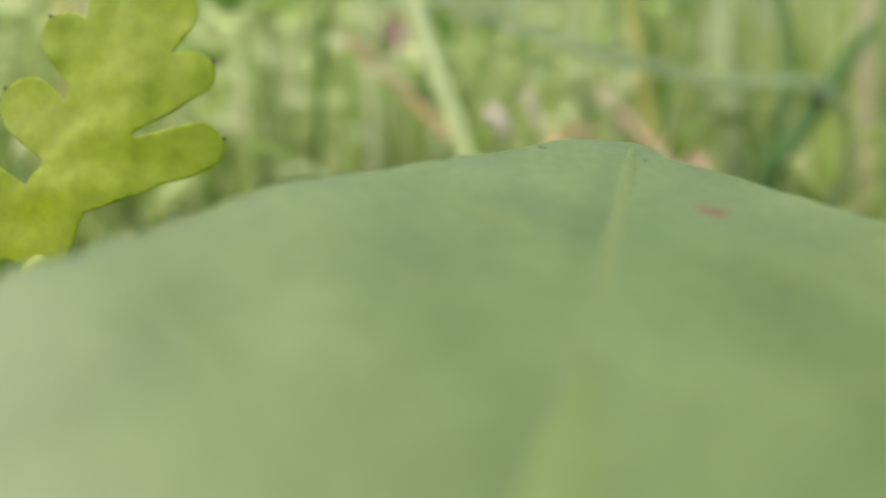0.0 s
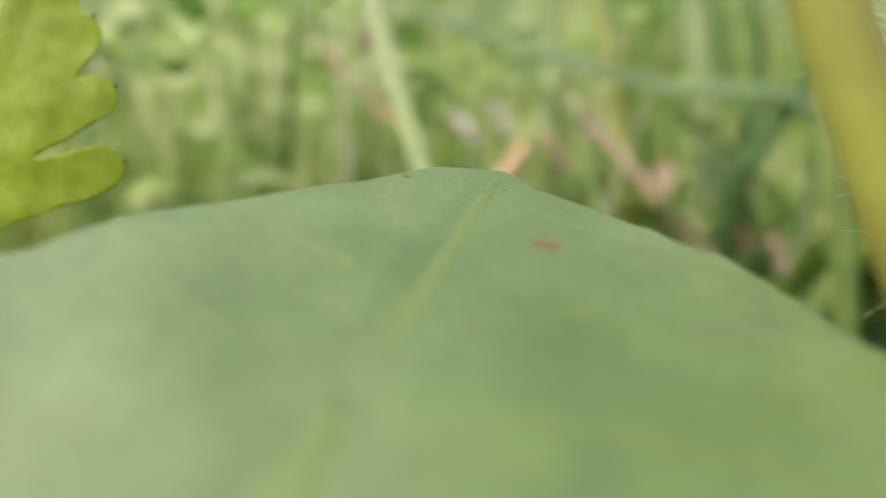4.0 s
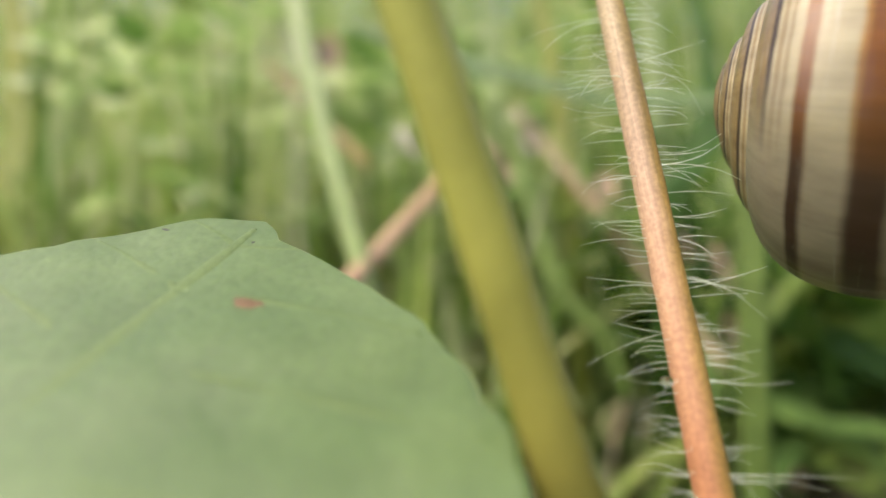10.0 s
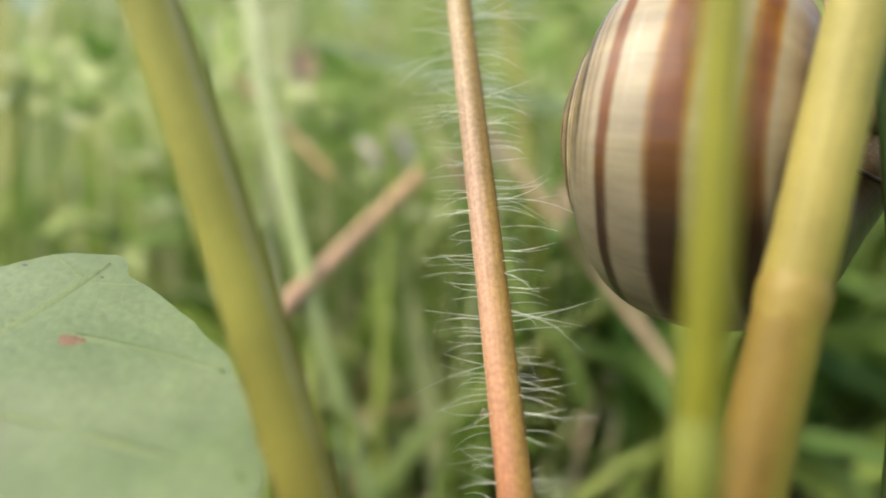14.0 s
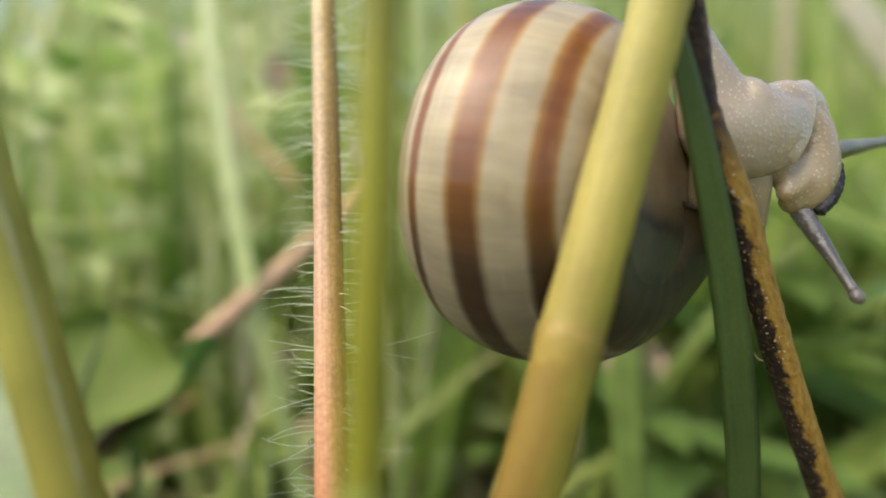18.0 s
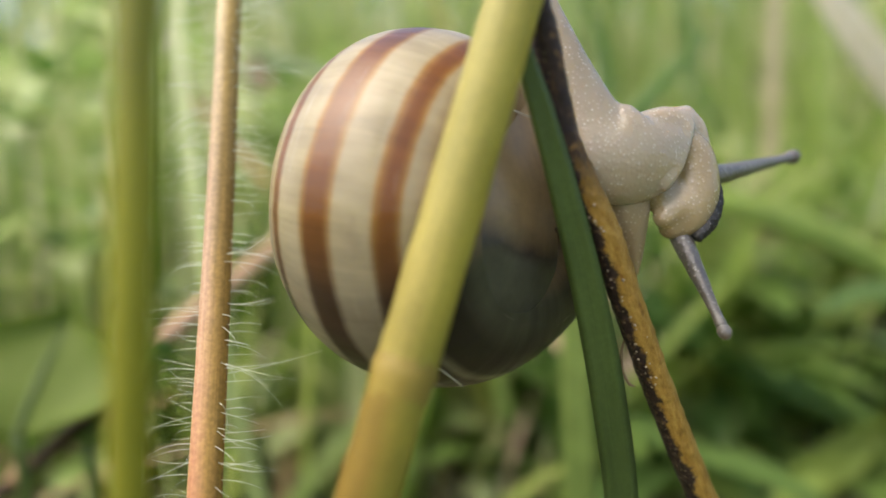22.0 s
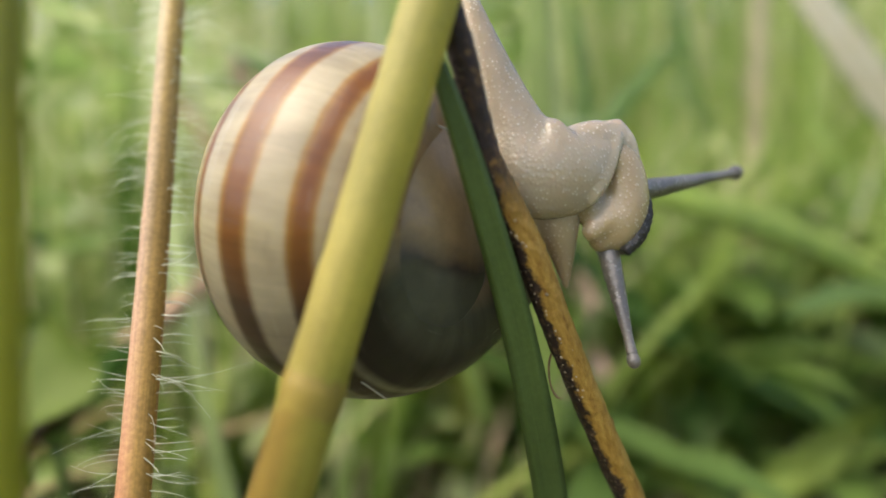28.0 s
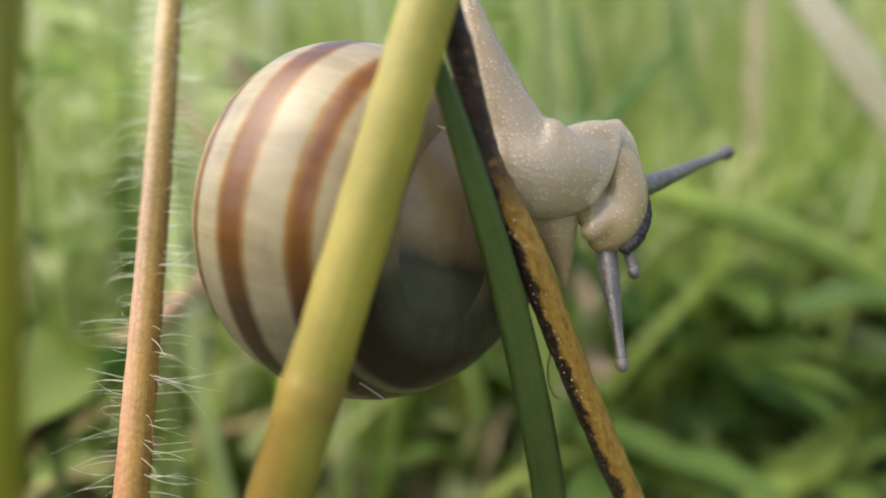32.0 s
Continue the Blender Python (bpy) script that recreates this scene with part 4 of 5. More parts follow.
blade("dark_grass_blade", [(62.39, 55.72, -5), (58.94, 48.44, 30), (57.47, 45.33, 45), (56.38, 43.26, 55), (55.2, 41.86, 62), (53.93, 40.69, 68), (52.67, 39.73, 73), (51.24, 38.8, 78), (49.98, 38.06, 82), (48.6, 37.34, 86), (47.49, 36.8, 89)],
      (3.0, 2.7, 2.5, 2.45, 2.4, 2.25, 2.05, 1.75, 1.45, 1.0, 0.5), blade_dark_mat, "dark green grass blade pressed against the twig")

# ---- stalks and straws behind ----
blade("pale_grass", [along(LINE_PALE, z) for z in (-5, 20, 45, 60, 75, 90, 105, 135)], (4.0, 3.4, 3.1, 3.1, 3.3, 3.6, 3.4, 2.4), pale_mat, "pale green grass stem standing in the meadow", category="stem")


def straw(name, a, b, r, mat, label, sag=0.0):
    top = thing(name, (a[0], a[1], 0), label, "straw")
    a, b = Vector(a), Vector(b)
    pts = []
    for i in range(5):
        s = i / 4
        p = a.lerp(b, s) + Vector((0, 0, -sag * math.sin(math.pi * s)))
        pts.append((p.x - top.location.x / MM, p.y - top.location.y / MM, p.z, r * (1 - 0.15 * s)))
    part("stem", loft(pts, 30, 10, rough=0.1, seed=hash_name(name)), mat, top)


def hash_name(s):
    return sum(ord(c) for c in s) % 17


straw("brown_straw", (-9.92, 83.55, 48.79), (11.54, 125.08, 74.66), 1.75, brown_straw_mat, "broken brown straw leaning in the grass")
rotten = thing("rotten_stem", (-27, 60, 0), "dark rotten stem lying aslant under the straw", "stem")
rot_pts = [(-8.6, 85.0, 47.6), (-14.0, 79.2, 42.3), (-20.3, 72.2, 35.7), (-27.5, 62.5, 26.0), (-33.0, 54.0, -5.0)]
part("stem", loft([(x + 27, y - 60, z, r) for (x, y, z), r in zip(rot_pts, (0.9, 1.3, 1.2, 1.0, 1.2))], 40, 12, rough=0.2, seed=7), rotten_mat, rotten)
part("pale_stump", loft([(x + 27, y - 60, z, r) for (x, y, z), r in (((-19.2, 73.2, 37.6), 0.7), ((-20.3, 71.9, 36.3), 1.35), ((-21.3, 70.6, 35.0), 0.8))], 12, 10, rough=0.25, seed=3), brown_straw_mat, rotten, "pale broken side stump")
straw("beige_straw", (23.16, 141.17, 87.04), (61.51, 113.17, 36.5), 1.3, beige_straw_mat, "dry beige straw lying aslant in the grass")
blade("cross_blade", [(63.56, 138.43, 18.32), (71.86, 129.00, 79.91), (39.62, 130.93, 88.25), (9.60, 132.94, 96.74), (-14.14, 135.14, 104.67)], (2.5, 3.2, 3.6, 3.2, 1.6), dull_blade_mat, "dull green grass blade arching across the others", across=(0, 0.3, 1))
blade("upright_blade", [along((57.23, 54.56, 90.84, 96.33, 0, 0), z) for z in (-5, 20, 45, 70, 95, 135)], (5.0, 5.0, 4.9, 4.6, 4.0, 2.0), fresh_mat, "broad fresh green grass blade behind the shell")
blade("short_blade", [(0.28, 104.20, 6.39), (6.15, 107.88, 14.75), (13.34, 111.80, 23.98), (22.57, 114.51, 30.40)], (3.2, 4.2, 3.6, 0.6), fresh_mat, "short pointed green blade low in the grass")
blade("broad_dry_blade", [(167.45, 183.22, 60.04), (148.53, 173.88, 85.36), (133.07, 165.74, 101.2), (123.43, 161.57, 110.43), (115.29, 158.61, 119.39), (109.06, 157.21, 130.2)], (7, 8, 9, 8, 7, 4), cream_straw_mat, "broad dry cream-coloured grass blade bent over", across=(0.6, 0, 0.8))
blade("dry_reed", [(126.13, 205.08, 4.34), (116.94, 187.42, 61.8), (116.7, 189.22, 89.15), (116.64, 191.11, 109.74), (116.97, 195.48, 147.45)], (4, 5, 5, 5, 4), reed_mat, "upright pale dry stem among the grass", category="stem")
blade("arching_blade", [(63.77, 112.3, 75.45), (76.68, 113.96, 74.0), (93.05, 119.81, 69.73), (110.17, 131.66, 63.85), (131.03, 146.66, 54.79), (160.9, 164.14, 39.71)], (2, 5, 6.5, 7.5, 8, 7), bright_mat, "light green blade arching down through the grass", across=(0, 0.5, 1))
blade("lying_grass", [(62.78, 152.61, 58.69), (78.24, 152.89, 44.97), (96.34, 154.14, 35.39), (117.23, 155.6, 24.44), (137.83, 159.14, 14.0), (162.58, 163.58, -1.45)], (6, 10, 12, 12, 10, 7), leaf_blade_mat, "broad deep green blade lying aslant in the grass", across=(0, 0.5, 1))
blade("grey_blade", [(112.28, 174.18, 52.2), (125.4, 169.64, 42.8), (137.7, 168.41, 36.05), (151.11, 167.38, 29.48), (167.7, 167.8, 22.74)], (3, 6, 7, 7, 5), dull_blade_mat, "greyish green blade lying aslant in the grass", across=(0, 0.5, 1))
blade("pale_upright", [(58.42, 156.78, -5.00), (60.90, 149.64, 50.55), (58.53, 155.32, 91.37), (55.62, 162.41, 127.40)], (6, 6, 6, 4), pale_mat, "pale green upright stem behind the snail", category="stem")


def round_leaf(at, size, label, tilt=(60, 0, 10), narrow=0.85, mat=None):
    top = thing("round_leaf", (at[0], at[1], 0), label, "leaf")
    m = pose(0, 0, 0, *tilt).to_3x3()
    bm = bmesh.new()
    n, k = 22, 10
    for layer in (0, 1):
        grid = []
        for i in range(n + 1):
            s = i / n
            w = size * 0.5 * narrow * math.sin(math.pi * (0.04 + 0.94 * s) ** 0.85)
            row = []
            for j in range(-k, k + 1):
                u = j / k
                p = Vector((u * w, (s - 0.5) * size, 0.12 * size * u * u + 0.03 * size * math.sin(9 * s) * abs(u) - 0.2 * size * (s - 0.5) ** 2 - layer * 0.3))
                row.append(bm.verts.new(m @ p + Vector((0, 0, at[2]))))
            grid.append(row)
        for i in range(n):
            for j in range(2 * k):
                vs = (grid[i][j], grid[i][j + 1], grid[i + 1][j + 1], grid[i + 1][j])
                bm.faces.new(vs if layer == 0 else vs[::-1])
    part("blade", bm, mat or leaf_round_mat, top)
    rib = [(*(m @ Vector((0, (s - 0.5) * size, -0.2 * size * (s - 0.5) ** 2 + 0.1)) + Vector((0, 0, at[2]))), 0.7 - 0.5 * s) for s in (0, 0.3, 0.6, 0.95)]
    part("midrib", loft(rib, 16, 6), vein_mat, top)
    root = m @ Vector((0, -0.5 * size, -0.05 * size)) + Vector((0, 0, at[2]))
    part("leaf_stalk", loft([(*root, 0.8), (root.x * 0.8, root.y * 0.8, root.z * 0.5, 0.9), (root.x * 0.7, root.y * 0.8, -5, 1.0)], 14, 8), vein_mat, top)


round_leaf((-19.41, 76.08, 49.53), 18, "round fresh green leaf lit from above, low in the grass", (50, 8, 10), 1.5)
round_leaf((-9.24, 79.76, 45.23), 20, "dark green leaf under the straw", (50, 15, -55), 0.55, leaf_deep_mat)
round_leaf((106.56, 162.47, 19.46), 34, "dark green leaf low in the grass", (40, -10, -50), 0.7, leaf_deep_mat)
round_leaf((94.93, 183.67, 27.84), 30, "dark green leaf low in the grass", (30, 20, 30), 0.7, leaf_deep_mat)
round_leaf((139.36, 178.84, 24.87), 36, "dark green leaf low in the grass", (35, 0, 80), 0.6, leaf_deep_mat)
round_leaf((114.94, 128.77, 17.6), 34, "light green leaf close to the soil", (38, 0, -72), 0.34)
round_leaf((6.4, 130.4, 80.9), 8, "small pale dry leaf caught in the grass", (70, 0, 70), 0.8, cream_leaf_mat)
round_leaf((-0.69, 133.6, 78.58), 8, "small pale dry leaf caught in the grass", (60, 20, 110), 0.7, cream_leaf_mat)


def dew_drop(at, radius, label="clear dew drop caught in the stalk's hairs"):
    bm = bmesh.new()
    bmesh.ops.create_uvsphere(bm, u_segments=20, v_segments=14, radius=radius)
    bmesh.ops.scale(bm, vec=(1, 1, 1.15), verts=bm.verts)
    ob = part("dew_drop", bm, water_mat)
    ob.location = Vector(at) * MM
    tagged(ob, label, "drop")


dew_drop((26.95, 37.0, 58.74), 0.3)
dew_drop((27.1, 36.5, 58.95), 0.2)

# single blades that stand out of the meadow
for pts, w, mat, label in (
    ([(22.46, 142.99, -5.00), (19.32, 138.63, 78.42), (18.29, 142.16, 93.93), (17.62, 144.73, 110.84), (15.63, 147.26, 126.74)], 4.6, pale_mat, "pale green grass blade standing upright"),
    ([(42.36, 139.73, -5.00), (35.24, 134.63, 66.87), (32.76, 138.94, 85.71), (29.86, 142.37, 106.10), (24.59, 144.17, 122.62)], 3.8, yellow_blade_mat, "yellowish grass blade standing upright"),
    ([(70.41, 139.67, -5.00), (60.85, 136.18, 70.66), (65.07, 139.42, 86.66), (63.75, 141.50, 104.05), (59.24, 143.13, 119.09)], 3.6, leaf_blade_mat, "dark green grass blade standing upright"),
    ([(58.41, 130.20, -5.00), (53.45, 126.13, 61.28), (60.86, 128.28, 75.97), (72.28, 131.84, 91.90), (84.28, 135.18, 105.75)], 4.6, leaf_blade_mat, "dark green grass blade leaning over"),
    ([(46.14, 121.59, 26.33), (41.45, 122.78, 39.00), (32.21, 123.99, 49.24), (25.62, 127.95, 67.70), (22.48, 131.06, 84.27)], 3.2, fresh_mat, "light green grass blade bent at its middle"),
    ([(94.52, 268.90, -5.00), (124.50, 275.47, 85.82), (117.95, 278.37, 111.76), (111.06, 283.30, 151.88), (103.15, 287.04, 184.91)], 6.6, leaf_blade_mat, "dark green grass blade standing upright"),
    ([(81.63, 275.11, -5.00), (112.48, 280.07, 93.10), (103.39, 282.66, 119.57), (92.92, 286.13, 153.24), (82.50, 289.25, 184.52)], 5.6, fresh_mat, "fresh green grass blade standing upright"),
    ([(228.48, 253.17, 18.97), (200.70, 267.76, 65.79), (164.07, 267.23, 76.70), (135.30, 266.42, 85.19), (113.06, 265.70, 87.88)], 7.0, fresh_mat, "light green grass blade hanging across"),
    ([(-74.97, 158.12, -5.00), (-98.29, 138.29, 54.50), (-96.91, 144.26, 82.01), (-100.53, 149.61, 115.43), (-105.56, 151.87, 134.76)], 7.0, yellow_blade_mat, "broad yellowish grass blade standing upright"),
    ([(-42.83, 148.62, -5.00), (-82.62, 138.56, 57.55), (-80.98, 144.48, 88.22), (-70.26, 148.77, 111.61), (-61.75, 151.85, 125.77)], 3.4, fresh_mat, "fresh green grass blade leaning over"),
):
    blade("grass_blade", pts, (w * 0.9, w, w, w * 0.85, w * 0.35), mat, label, group="single grass blades")
straw("orange_straw", (-32.56, 138.53, 96.78), (-8.69, 131.73, 73.98), 1.0, brown_straw_mat, "thin orange-brown straw leaning in the grass")
round_leaf((6.4, 76.4, 39.4), 6, "small bright green leaf low in the grass", (55, 0, 20), 0.8)
round_leaf((4.6, 77.4, 38.6), 5, "small bright green leaf low in the grass", (50, 10, -30), 0.8)

# withered bits caught between the blades
for at, size, tilt, mat in (((24.86, 138.75, 81.59), 11, (65, 10, 60), cream_leaf_mat), ((43.23, 135.32, 69.74), 8, (70, 0, -20), pink_leaf_mat), ((56.92, 130.42, 59.19), 12, (60, 0, 70), pink_leaf_mat),
                            ((65.00, 127.94, 53.11), 9, (70, 0, 40), pink_leaf_mat), ((-25.03, 164.55, 104.25), 12, (75, 0, 10), pink_leaf_mat), ((18.74, 133.97, 74.21), 10, (60, 0, 65), pink_leaf_mat), ((-59.09, 176.25, 114.33), 12, (75, 10, 20), cream_leaf_mat),
                            ((68.00, 125.98, 38.85), 8, (60, 0, 30), pink_leaf_mat), ((82.70, 132.68, 8.84), 14, (50, 0, 60), pink_leaf_mat), ((136.87, 169.79, 40.08), 9, (60, 0, 40), pink_leaf_mat)):
    round_leaf(at, size, "withered pale pinkish leaf caught among the grass blades", tilt, 0.6, mat)


# ---- the snail ----
def on_shell(v):
    """From the shell's own measure to the snail's: its size and its seat behind the twig."""
    v = Vector(v) * 0.985
    return Vector((v.x, v.y * 0.8, v.z)) + Vector((-0.42, -0.67, -0.06))


def shell_mesh(axis, size=14.2, grow=1.55, turns=4.6, k=0.85, tall=0.56, sides=40, steps=52):
    """A coiled shell: a tube that widens as it winds round the axis; UV x along the coil, UV y across it."""
    a = Vector(axis).normalized()
    e_up = (Vector((0, 0, 1)) - a * a.z).normalized()
    e_view = e_up.cross(a)
    if e_view.y > 0:
        e_view = -e_view
    end = 1.5 * math.pi - 0.3
    bm = bmesh.new()
    uvl = bm.loops.layers.uv.verify()
    total = int(turns * steps)
    rings = []
    for i in range(total + 1):
        ph = end - (total - i) / steps * 2 * math.pi
        back_turns = (total - i) / steps
        g = size * 1.3 ** (-min(back_turns, 1)) * grow ** (-max(back_turns - 1, 0))
        flare = 1 + 0.05 * max(0, 1 - back_turns / 0.06)
        # the last quarter turn dips a little towards the base
        dip = 0.06 * size * max(0, 1 - back_turns / 0.3) ** 2
        d = e_up * math.cos(ph) + e_view * math.sin(ph)
        ring = []
        for s in range(sides):
            ps = -math.pi + 2 * math.pi * s / sides
            cs, sn = math.cos(ps), math.sin(ps)
            rho = 0.52 * g + 0.48 * g * flare * math.copysign(abs(cs) ** 0.9, cs)
            low = tall * 1.12 if sn < 0 else tall
            lift = 1 - 0.22 * cs * cs if (cs < 0 and sn < 0.001) else abs(sn) ** 0.95
            zeta = -k * size * (g / size) ** 1.2 - dip + low * g * flare * (math.copysign(lift, sn) if sn > 0.001 else -lift)
            if cs < 0 and sn < 0.001 and back_turns < 1.7:
                zeta += ((-k - 0.8 * low) * 0.88 * size - zeta) * cs * cs
            rho += 0.03 * noise.noise(Vector((ph * 1.5, s * 0.2, 0)))
            ring.append(bm.verts.new(on_shell(d * rho + a * (zeta + SHELL_MID) + e_up * 0.85)))
        rings.append(ring)
    for i in range(total):
        for s in range(sides):
            f = bm.faces.new((rings[i][s], rings[i][(s + 1) % sides], rings[i + 1][(s + 1) % sides], rings[i + 1][s]))
            for lp, (uu, vv) in zip(f.loops, ((i, s), (i, s + 1), (i + 1, s + 1), (i + 1, s))):
                lp[uvl].uv = (uu / steps, vv / sides)
    bm.faces.new(rings[0])
    bmesh.ops.recalc_face_normals(bm, faces=bm.faces)
    lip = [v.co.copy() for v in rings[-1]]
    return bm, lip


SHELL_MID = 8.6


def fleshy(name, lofts, mat, parent, label="", voxel=0.22, smooth=6):
    """One soft body out of several limbs that run into one another."""
    bm = bmesh.new()
    for pts in lofts:
        c = spline(pts, 26)
        loft([tuple(p) for p in c], 40, 20, bm=bm, up=(0, 1, 0))
        for end in (pts[0], pts[-1]):
            ret = bmesh.ops.create_icosphere(bm, subdivisions=3, radius=max(min(end[3:]), 0.05) * 0.98)
            bmesh.ops.translate(bm, vec=end[:3], verts=ret["verts"])
    ob = part(name, bm, mat, parent, label)
    r = ob.modifiers.new("join", "REMESH")
    r.mode, r.voxel_size, r.use_smooth_shade = "VOXEL", voxel * MM, True
    s = ob.modifiers.new("soften", "SMOOTH")
    s.factor, s.iterations = 0.5, smooth
    return ob


def whorl_side_mesh():
    """An added bulge that stands for the shell's last whorl where the coil ends: a domed front and a flat back, closed
    round the rim.
    """
    bm = bmesh.new()
    nu, nz = 26, 40
    front, back = [], []
    for i in range(nz + 1):
        z = -10.4 + 19.2 * i / nz
        x1 = float(np.interp(z, [-10.4, -8, -4, 0, 4, 8.8], [8.2, 10.9, 12.0, 12.1, 11.2, 8.6]))
        fr, bk = [], []
        for j in range(nu + 1):
            x = 3.6 + (x1 - 3.6) * j / nu
            rim = x - (x1 - 1.2)
            y = -8.4 + 0.72 * (x - 5.1) + 0.066 * (x - 5.1) ** 2 + 0.026 * (z + 1.0) ** 2 + 0.2 * max(0.0, -7.2 - z) + 0.1 * max(0.0, z - 6) ** 2
            y += 0.9 * max(0.0, rim) ** 2 + 0.06 * noise.noise(Vector((x * 0.5, z * 0.5, 4)))
            fr.append(bm.verts.new((x, min(y, 2.4), z)))
            bk.append(bm.verts.new((x, 2.6, z)))
        front.append(fr)
        back.append(bk)
    for i in range(nz):
        for j in range(nu):
            bm.faces.new((front[i][j], front[i][j + 1], front[i + 1][j + 1], front[i + 1][j]))
            bm.faces.new((back[i][j], back[i + 1][j], back[i + 1][j + 1], back[i][j + 1]))
        for j, flip in ((0, False), (nu, True)):
            q = (front[i][j], front[i + 1][j], back[i + 1][j], back[i][j])
            bm.faces.new(q[::-1] if flip else q)
    for i, flip in ((0, True), (nz, False)):
        for j in range(nu):
            q = (front[i][j], front[i][j + 1], back[i][j + 1], back[i][j])
            bm.faces.new(q[::-1] if not flip else q)
    bmesh.ops.recalc_face_normals(bm, faces=bm.faces)
    return bm


def snail():
    turn = pose(0, 0, 0, -9.72, -1.19, 3.74)
    top = thing("snail", (40.85, 45.22, 75.76), "garden snail with cream and brown banded shell, clinging to a twig", "snail", turn=turn)
    bm, lip = shell_mesh((-0.860, 0.469, 0.199))
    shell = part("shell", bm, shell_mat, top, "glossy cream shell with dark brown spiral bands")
    part("shell_lip", loft([(*p, 0.18) for p in lip + lip[:2]], 80, 8, cap=False), dark_lip_mat, shell, "dark brown lip of the shell")
    foot = fleshy("foot", [
        [(*(8.86, -3.00, 15.37), 0.7, 0.6), (*(9.79, -3.00, 12.27), 1.2, 0.95), (*(10.96, -2.90, 8.81), 1.75, 1.3), (*(12.22, -2.80, 5.53), 2.4, 1.6), (*(13.2, -2.80, 3.3), 3.4, 2.0), (*(14.90, -2.60, 2.9), 3.5, 2.1), (*(16.31, -2.20, 3.1), 3.1, 2.0), (*(17.43, -1.80, 3.77), 2.2, 1.7)],
        [(*(14.17, -2.00, 3.74), 1.2, 1.2), (*(16.30, -1.90, 4.59), 1.45, 1.3), (*(18.33, -1.40, 5.27), 1.35, 1.2), (*(19.45, -1.00, 6.20), 0.55, 0.5)],
        [(*(19.45, -1.00, 6.20), 0.5, 0.5), (*(19.16, -1.90, 4.63), 0.6, 0.6), (*(18.37, -2.50, 2.33), 0.55, 0.6), (*(17.38, -3.00, 0.65), 0.4, 0.5)],
        [(*(19.54, -0.80, 6.23), 0.55, 0.55), (*(20.11, -0.80, 4.97), 0.8, 0.8), (*(20.50, -0.60, 3.28), 0.85, 0.85)],
        [(*(10.40, -2.6, 3.52), 0.3, 0.5), (*(11.08, -2.5, 1.75), 0.3, 0.55), (*(12.61, -2.5, 0.6), 0.3, 0.6), (*(14.45, -2.5, 0.05), 0.28, 0.6), (*(16.16, -2.5, 0.05), 0.3, 0.55), (*(17.38, -2.6, 0.65), 0.3, 0.5)],
    ], flesh_mat, top, "greyish translucent, warty foot wrapped round the twig")
    fleshy("neck", [
        [(*(14.60, -1.0, 1.6), 2.0), (*(15.2, -1.0, -0.6), 1.75), (*(15.64, -1.0, -2.85), 0.95), (*(15.9, -1.0, -5.3), 0.2)],
        [(*(12.07, -0.9, -1.64), 1.9), (*(13.23, -1.0, 1.95), 2.1)],
    ], neck_mat, top, "dull yellowish neck hanging below the foot")
    # separate bulge in place of the shell's own last whorl
    part("whorl_side", whorl_side_mesh(), whorl_side_mat, top, "brown and olive side of the last shell whorl, a bulge added beside the coil")
    head = fleshy("head", [
        [(*(18.64, -0.80, 4.07), 1.6), (*(19.84, -0.60, 2.87), 1.65), (*(20.03, -0.50, 0.42), 1.75), (*(19.31, -0.60, -1.22), 1.6), (*(18.44, -0.80, -1.84), 1.0)],
        [(*(18.95, -1.20, -0.43), 1.2), (*(17.64, -1.60, -1.33), 0.75)],
        [(*(17.09, -0.80, 1.42), 1.6), (*(17.70, -1.00, 0.19), 1.2), (*(19.49, -0.40, 0.64), 1.5)],
    ], head_mat, top, "yellowish grey head")
    part("face", loft([(*(21.38, -0.40, 1.75), 0.3), (*(21.5, -0.70, 0.20), 0.5), (*(20.92, -1.0, -1.44), 0.6), (*(19.89, -1.30, -2.77), 0.42)], 40, 20, rough=0.3, seed=3), face_mat, head, "black warty face")
    # feelers: each stands at its own root so that it can swing
    def feeler(name, root, end, r0, r1, knob, label):
        ro, en = Vector(root), Vector(end)
        ob_bm = loft([(0, 0, 0, r0), (*((en - ro) * 0.35), r0 * 0.78), (*((en - ro) * 0.75), r1), (*((en - ro) * 0.93), r1 * 1.02)], 30, 14, rough=0.1, seed=8)
        ob = part(name, ob_bm, tentacle_mat, top, label)
        ob.location = ro * MM
        kb = bmesh.new()
        bmesh.ops.create_uvsphere(kb, u_segments=16, v_segments=10, radius=knob)
        d = (en - ro).normalized()
        bmesh.ops.scale(kb, vec=(1.25, 1, 1), verts=kb.verts)
        bmesh.ops.rotate(kb, cent=(0, 0, 0), matrix=d.to_track_quat("X", "Z").to_matrix(), verts=kb.verts)
        bmesh.ops.translate(kb, vec=(en - ro) * 0.97, verts=kb.verts)
        part("eye_knob", kb, tentacle_mat, ob, "round grey knob with the eye")
        return ob
    upper = feeler("eye_feeler", (20.78, 0.20, 1.6), (31.0, 7.6, 4.0), 0.85, 0.42, 0.62, "long grey eye feeler")
    lower = feeler("eye_feeler", (18.88, -0.20, -2.24), (19.93, -3.80, -10.13), 0.82, 0.36, 0.46, "long grey eye feeler")
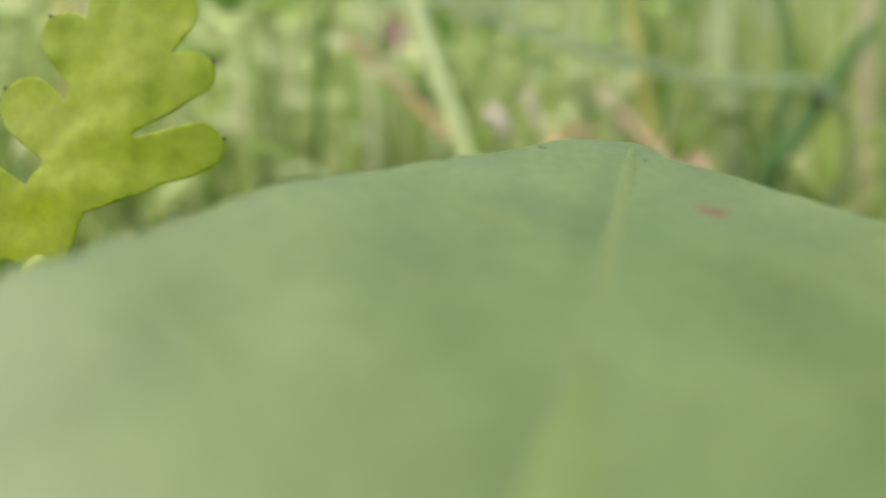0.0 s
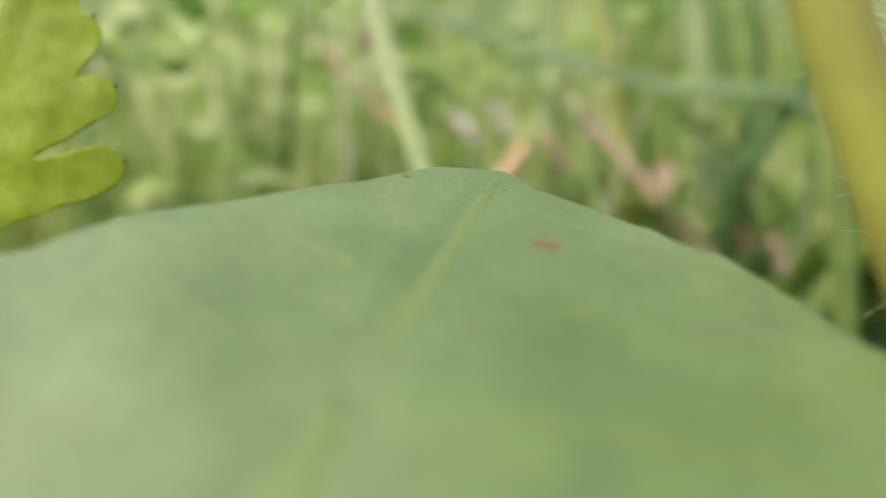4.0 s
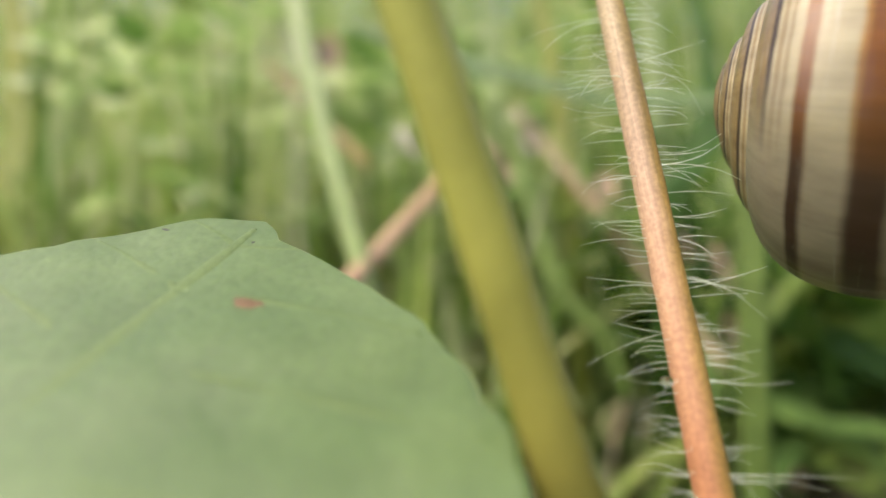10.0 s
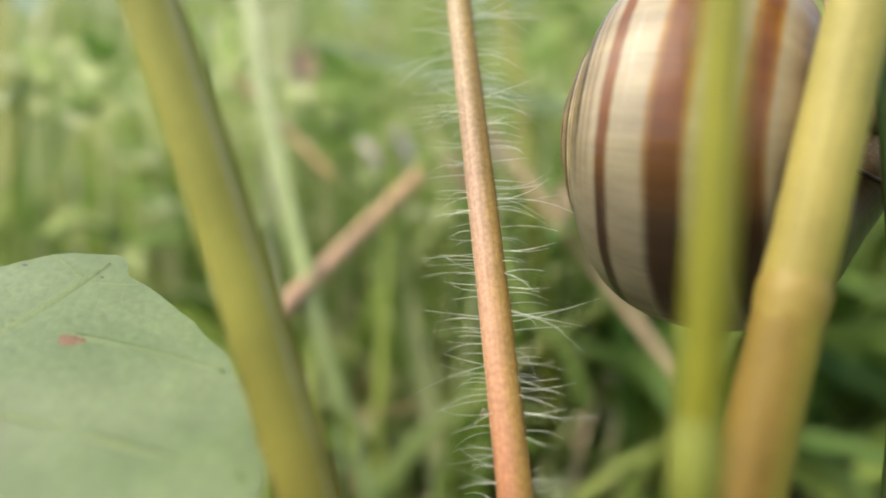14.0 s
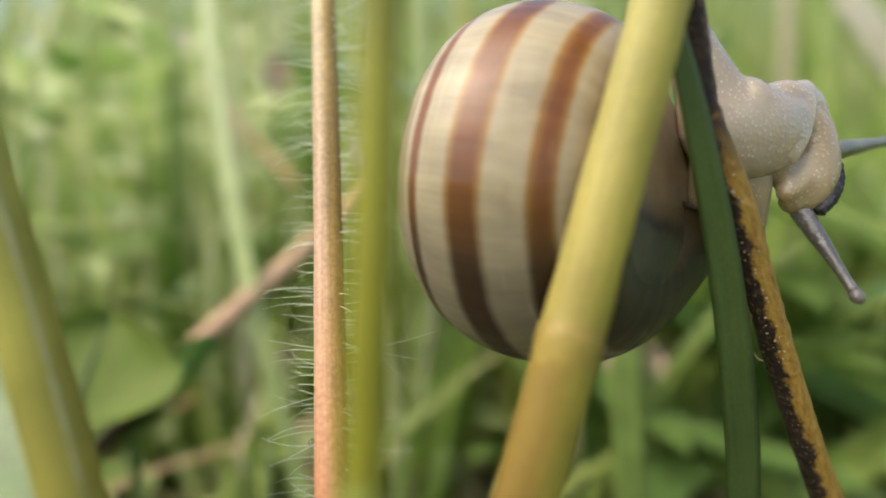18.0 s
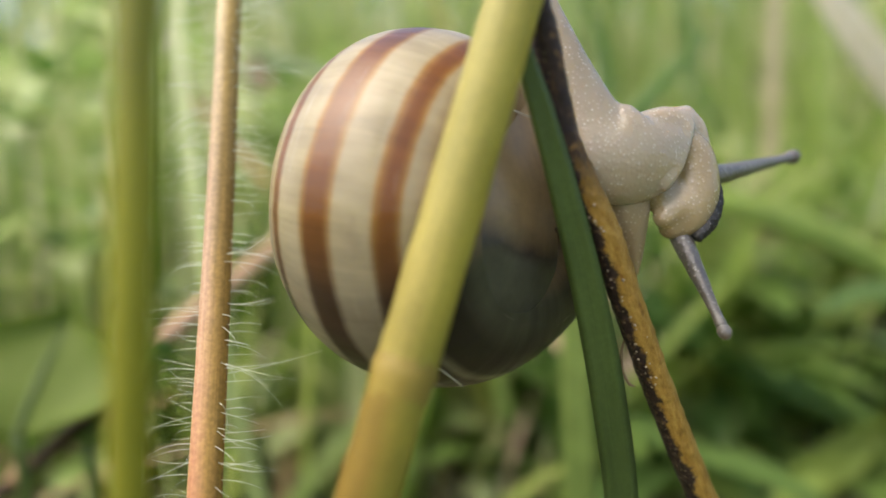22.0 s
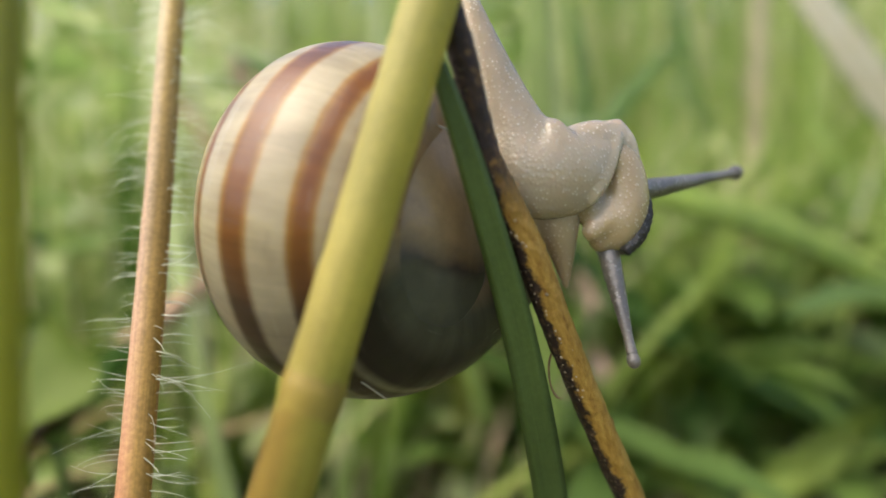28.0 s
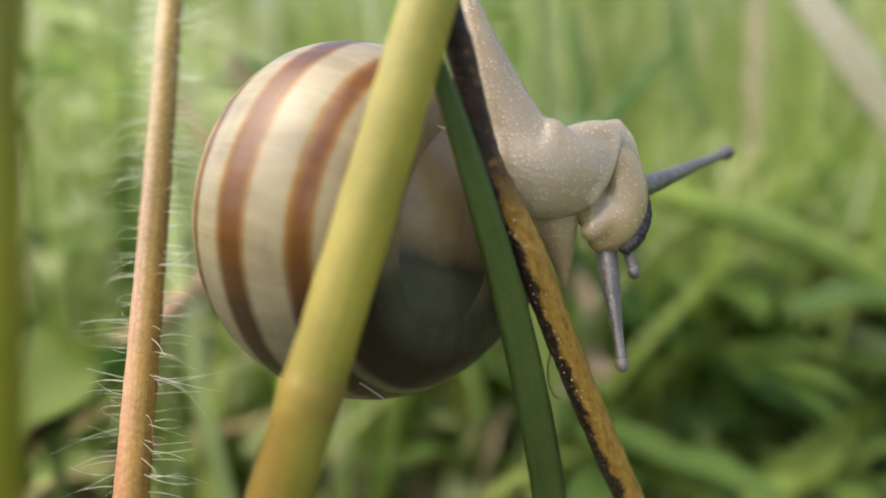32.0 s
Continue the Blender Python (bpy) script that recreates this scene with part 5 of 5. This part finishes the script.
    small = feeler("small_feeler", (20.13, -0.60, -1.63), (20.64, -1.20, -4.23), 0.6, 0.36, 0.42, "short dark lower feeler")
    # dried slime on the shell
    for pts in ([(7.07, -6.30, 5.93), (8.49, -6.60, 5.16), (9.38, -6.40, 4.95)], [(1.70, -7.80, -10.41), (2.91, -7.30, -11.14), (4.35, -5.80, -12.50)]):
        part("slime_streak", loft([(*on_shell(p), 0.06, 0.02) for p in pts], 12, 6), slime_mat, top, "whitish streak of dried slime")
    return upper, lower, small


dark_lip_mat = plain_plant("shell_lip", (0.06, 0.035, 0.02), (0.14, 0.08, 0.045), (0.1, 0.05, 0.02), 0.1, 0.35, 900)
upper, lower, small = snail()


def motions():
    """The feelers stretch and swing while the body stays."""
    def swing(ob, rows):
        o = ob.location.copy()
        walk(ob, [(t, pose(o.x + dx * MM, o.y + dy * MM, o.z + dz * MM, rx, ry, rz)) for t, dx, dy, dz, rx, ry, rz in rows])
    swing(upper, [(0, 0, 0, 0, 0, 0, 0), (19, 0, 0, 0, 0, 0, 0), (21, -0.1, 0, 0, 0, -3, 0), (23, 0, 0, 0, 0, -1, 0), (25, 0, 0, 0, 0, 1, 0), (28, 0, 0, 0, 0, 0, 0), (29, 0, 0, 0, 0, -4, 0), (30, 0, 0, 0, 0, -5, 0), (31, 0, 0, 0, 0, -5, 0), (32, 0, 0, 0, 0, -10, 0)])
    swing(lower, [(0, -0.2, 0.3, 1.0, -4, -7, 0), (17, -0.2, 0.3, 1.0, -4, -7, 0), (21, -0.1, 0.2, 0.7, -4, -7, 0), (23, 0, 0.1, 0.5, -3, -5, 0), (28, 0, 0, 0, 0, 0, 0), (30, 0, 0, -0.1, 0, 3, 0), (32, 0, 0, -0.2, 0, 5, 0)])
    swing(small, [(0, -0.9, 0.6, 1.9, 0, 0, 0), (22, -0.9, 0.6, 1.9, 0, 0, 0), (28, -0.8, 0.5, 1.7, 0, 0, 0), (30.5, -0.4, 0.3, 1.0, 0, 0, 0), (32, 0, 0, 0, 0, 0, 0)])


motions()
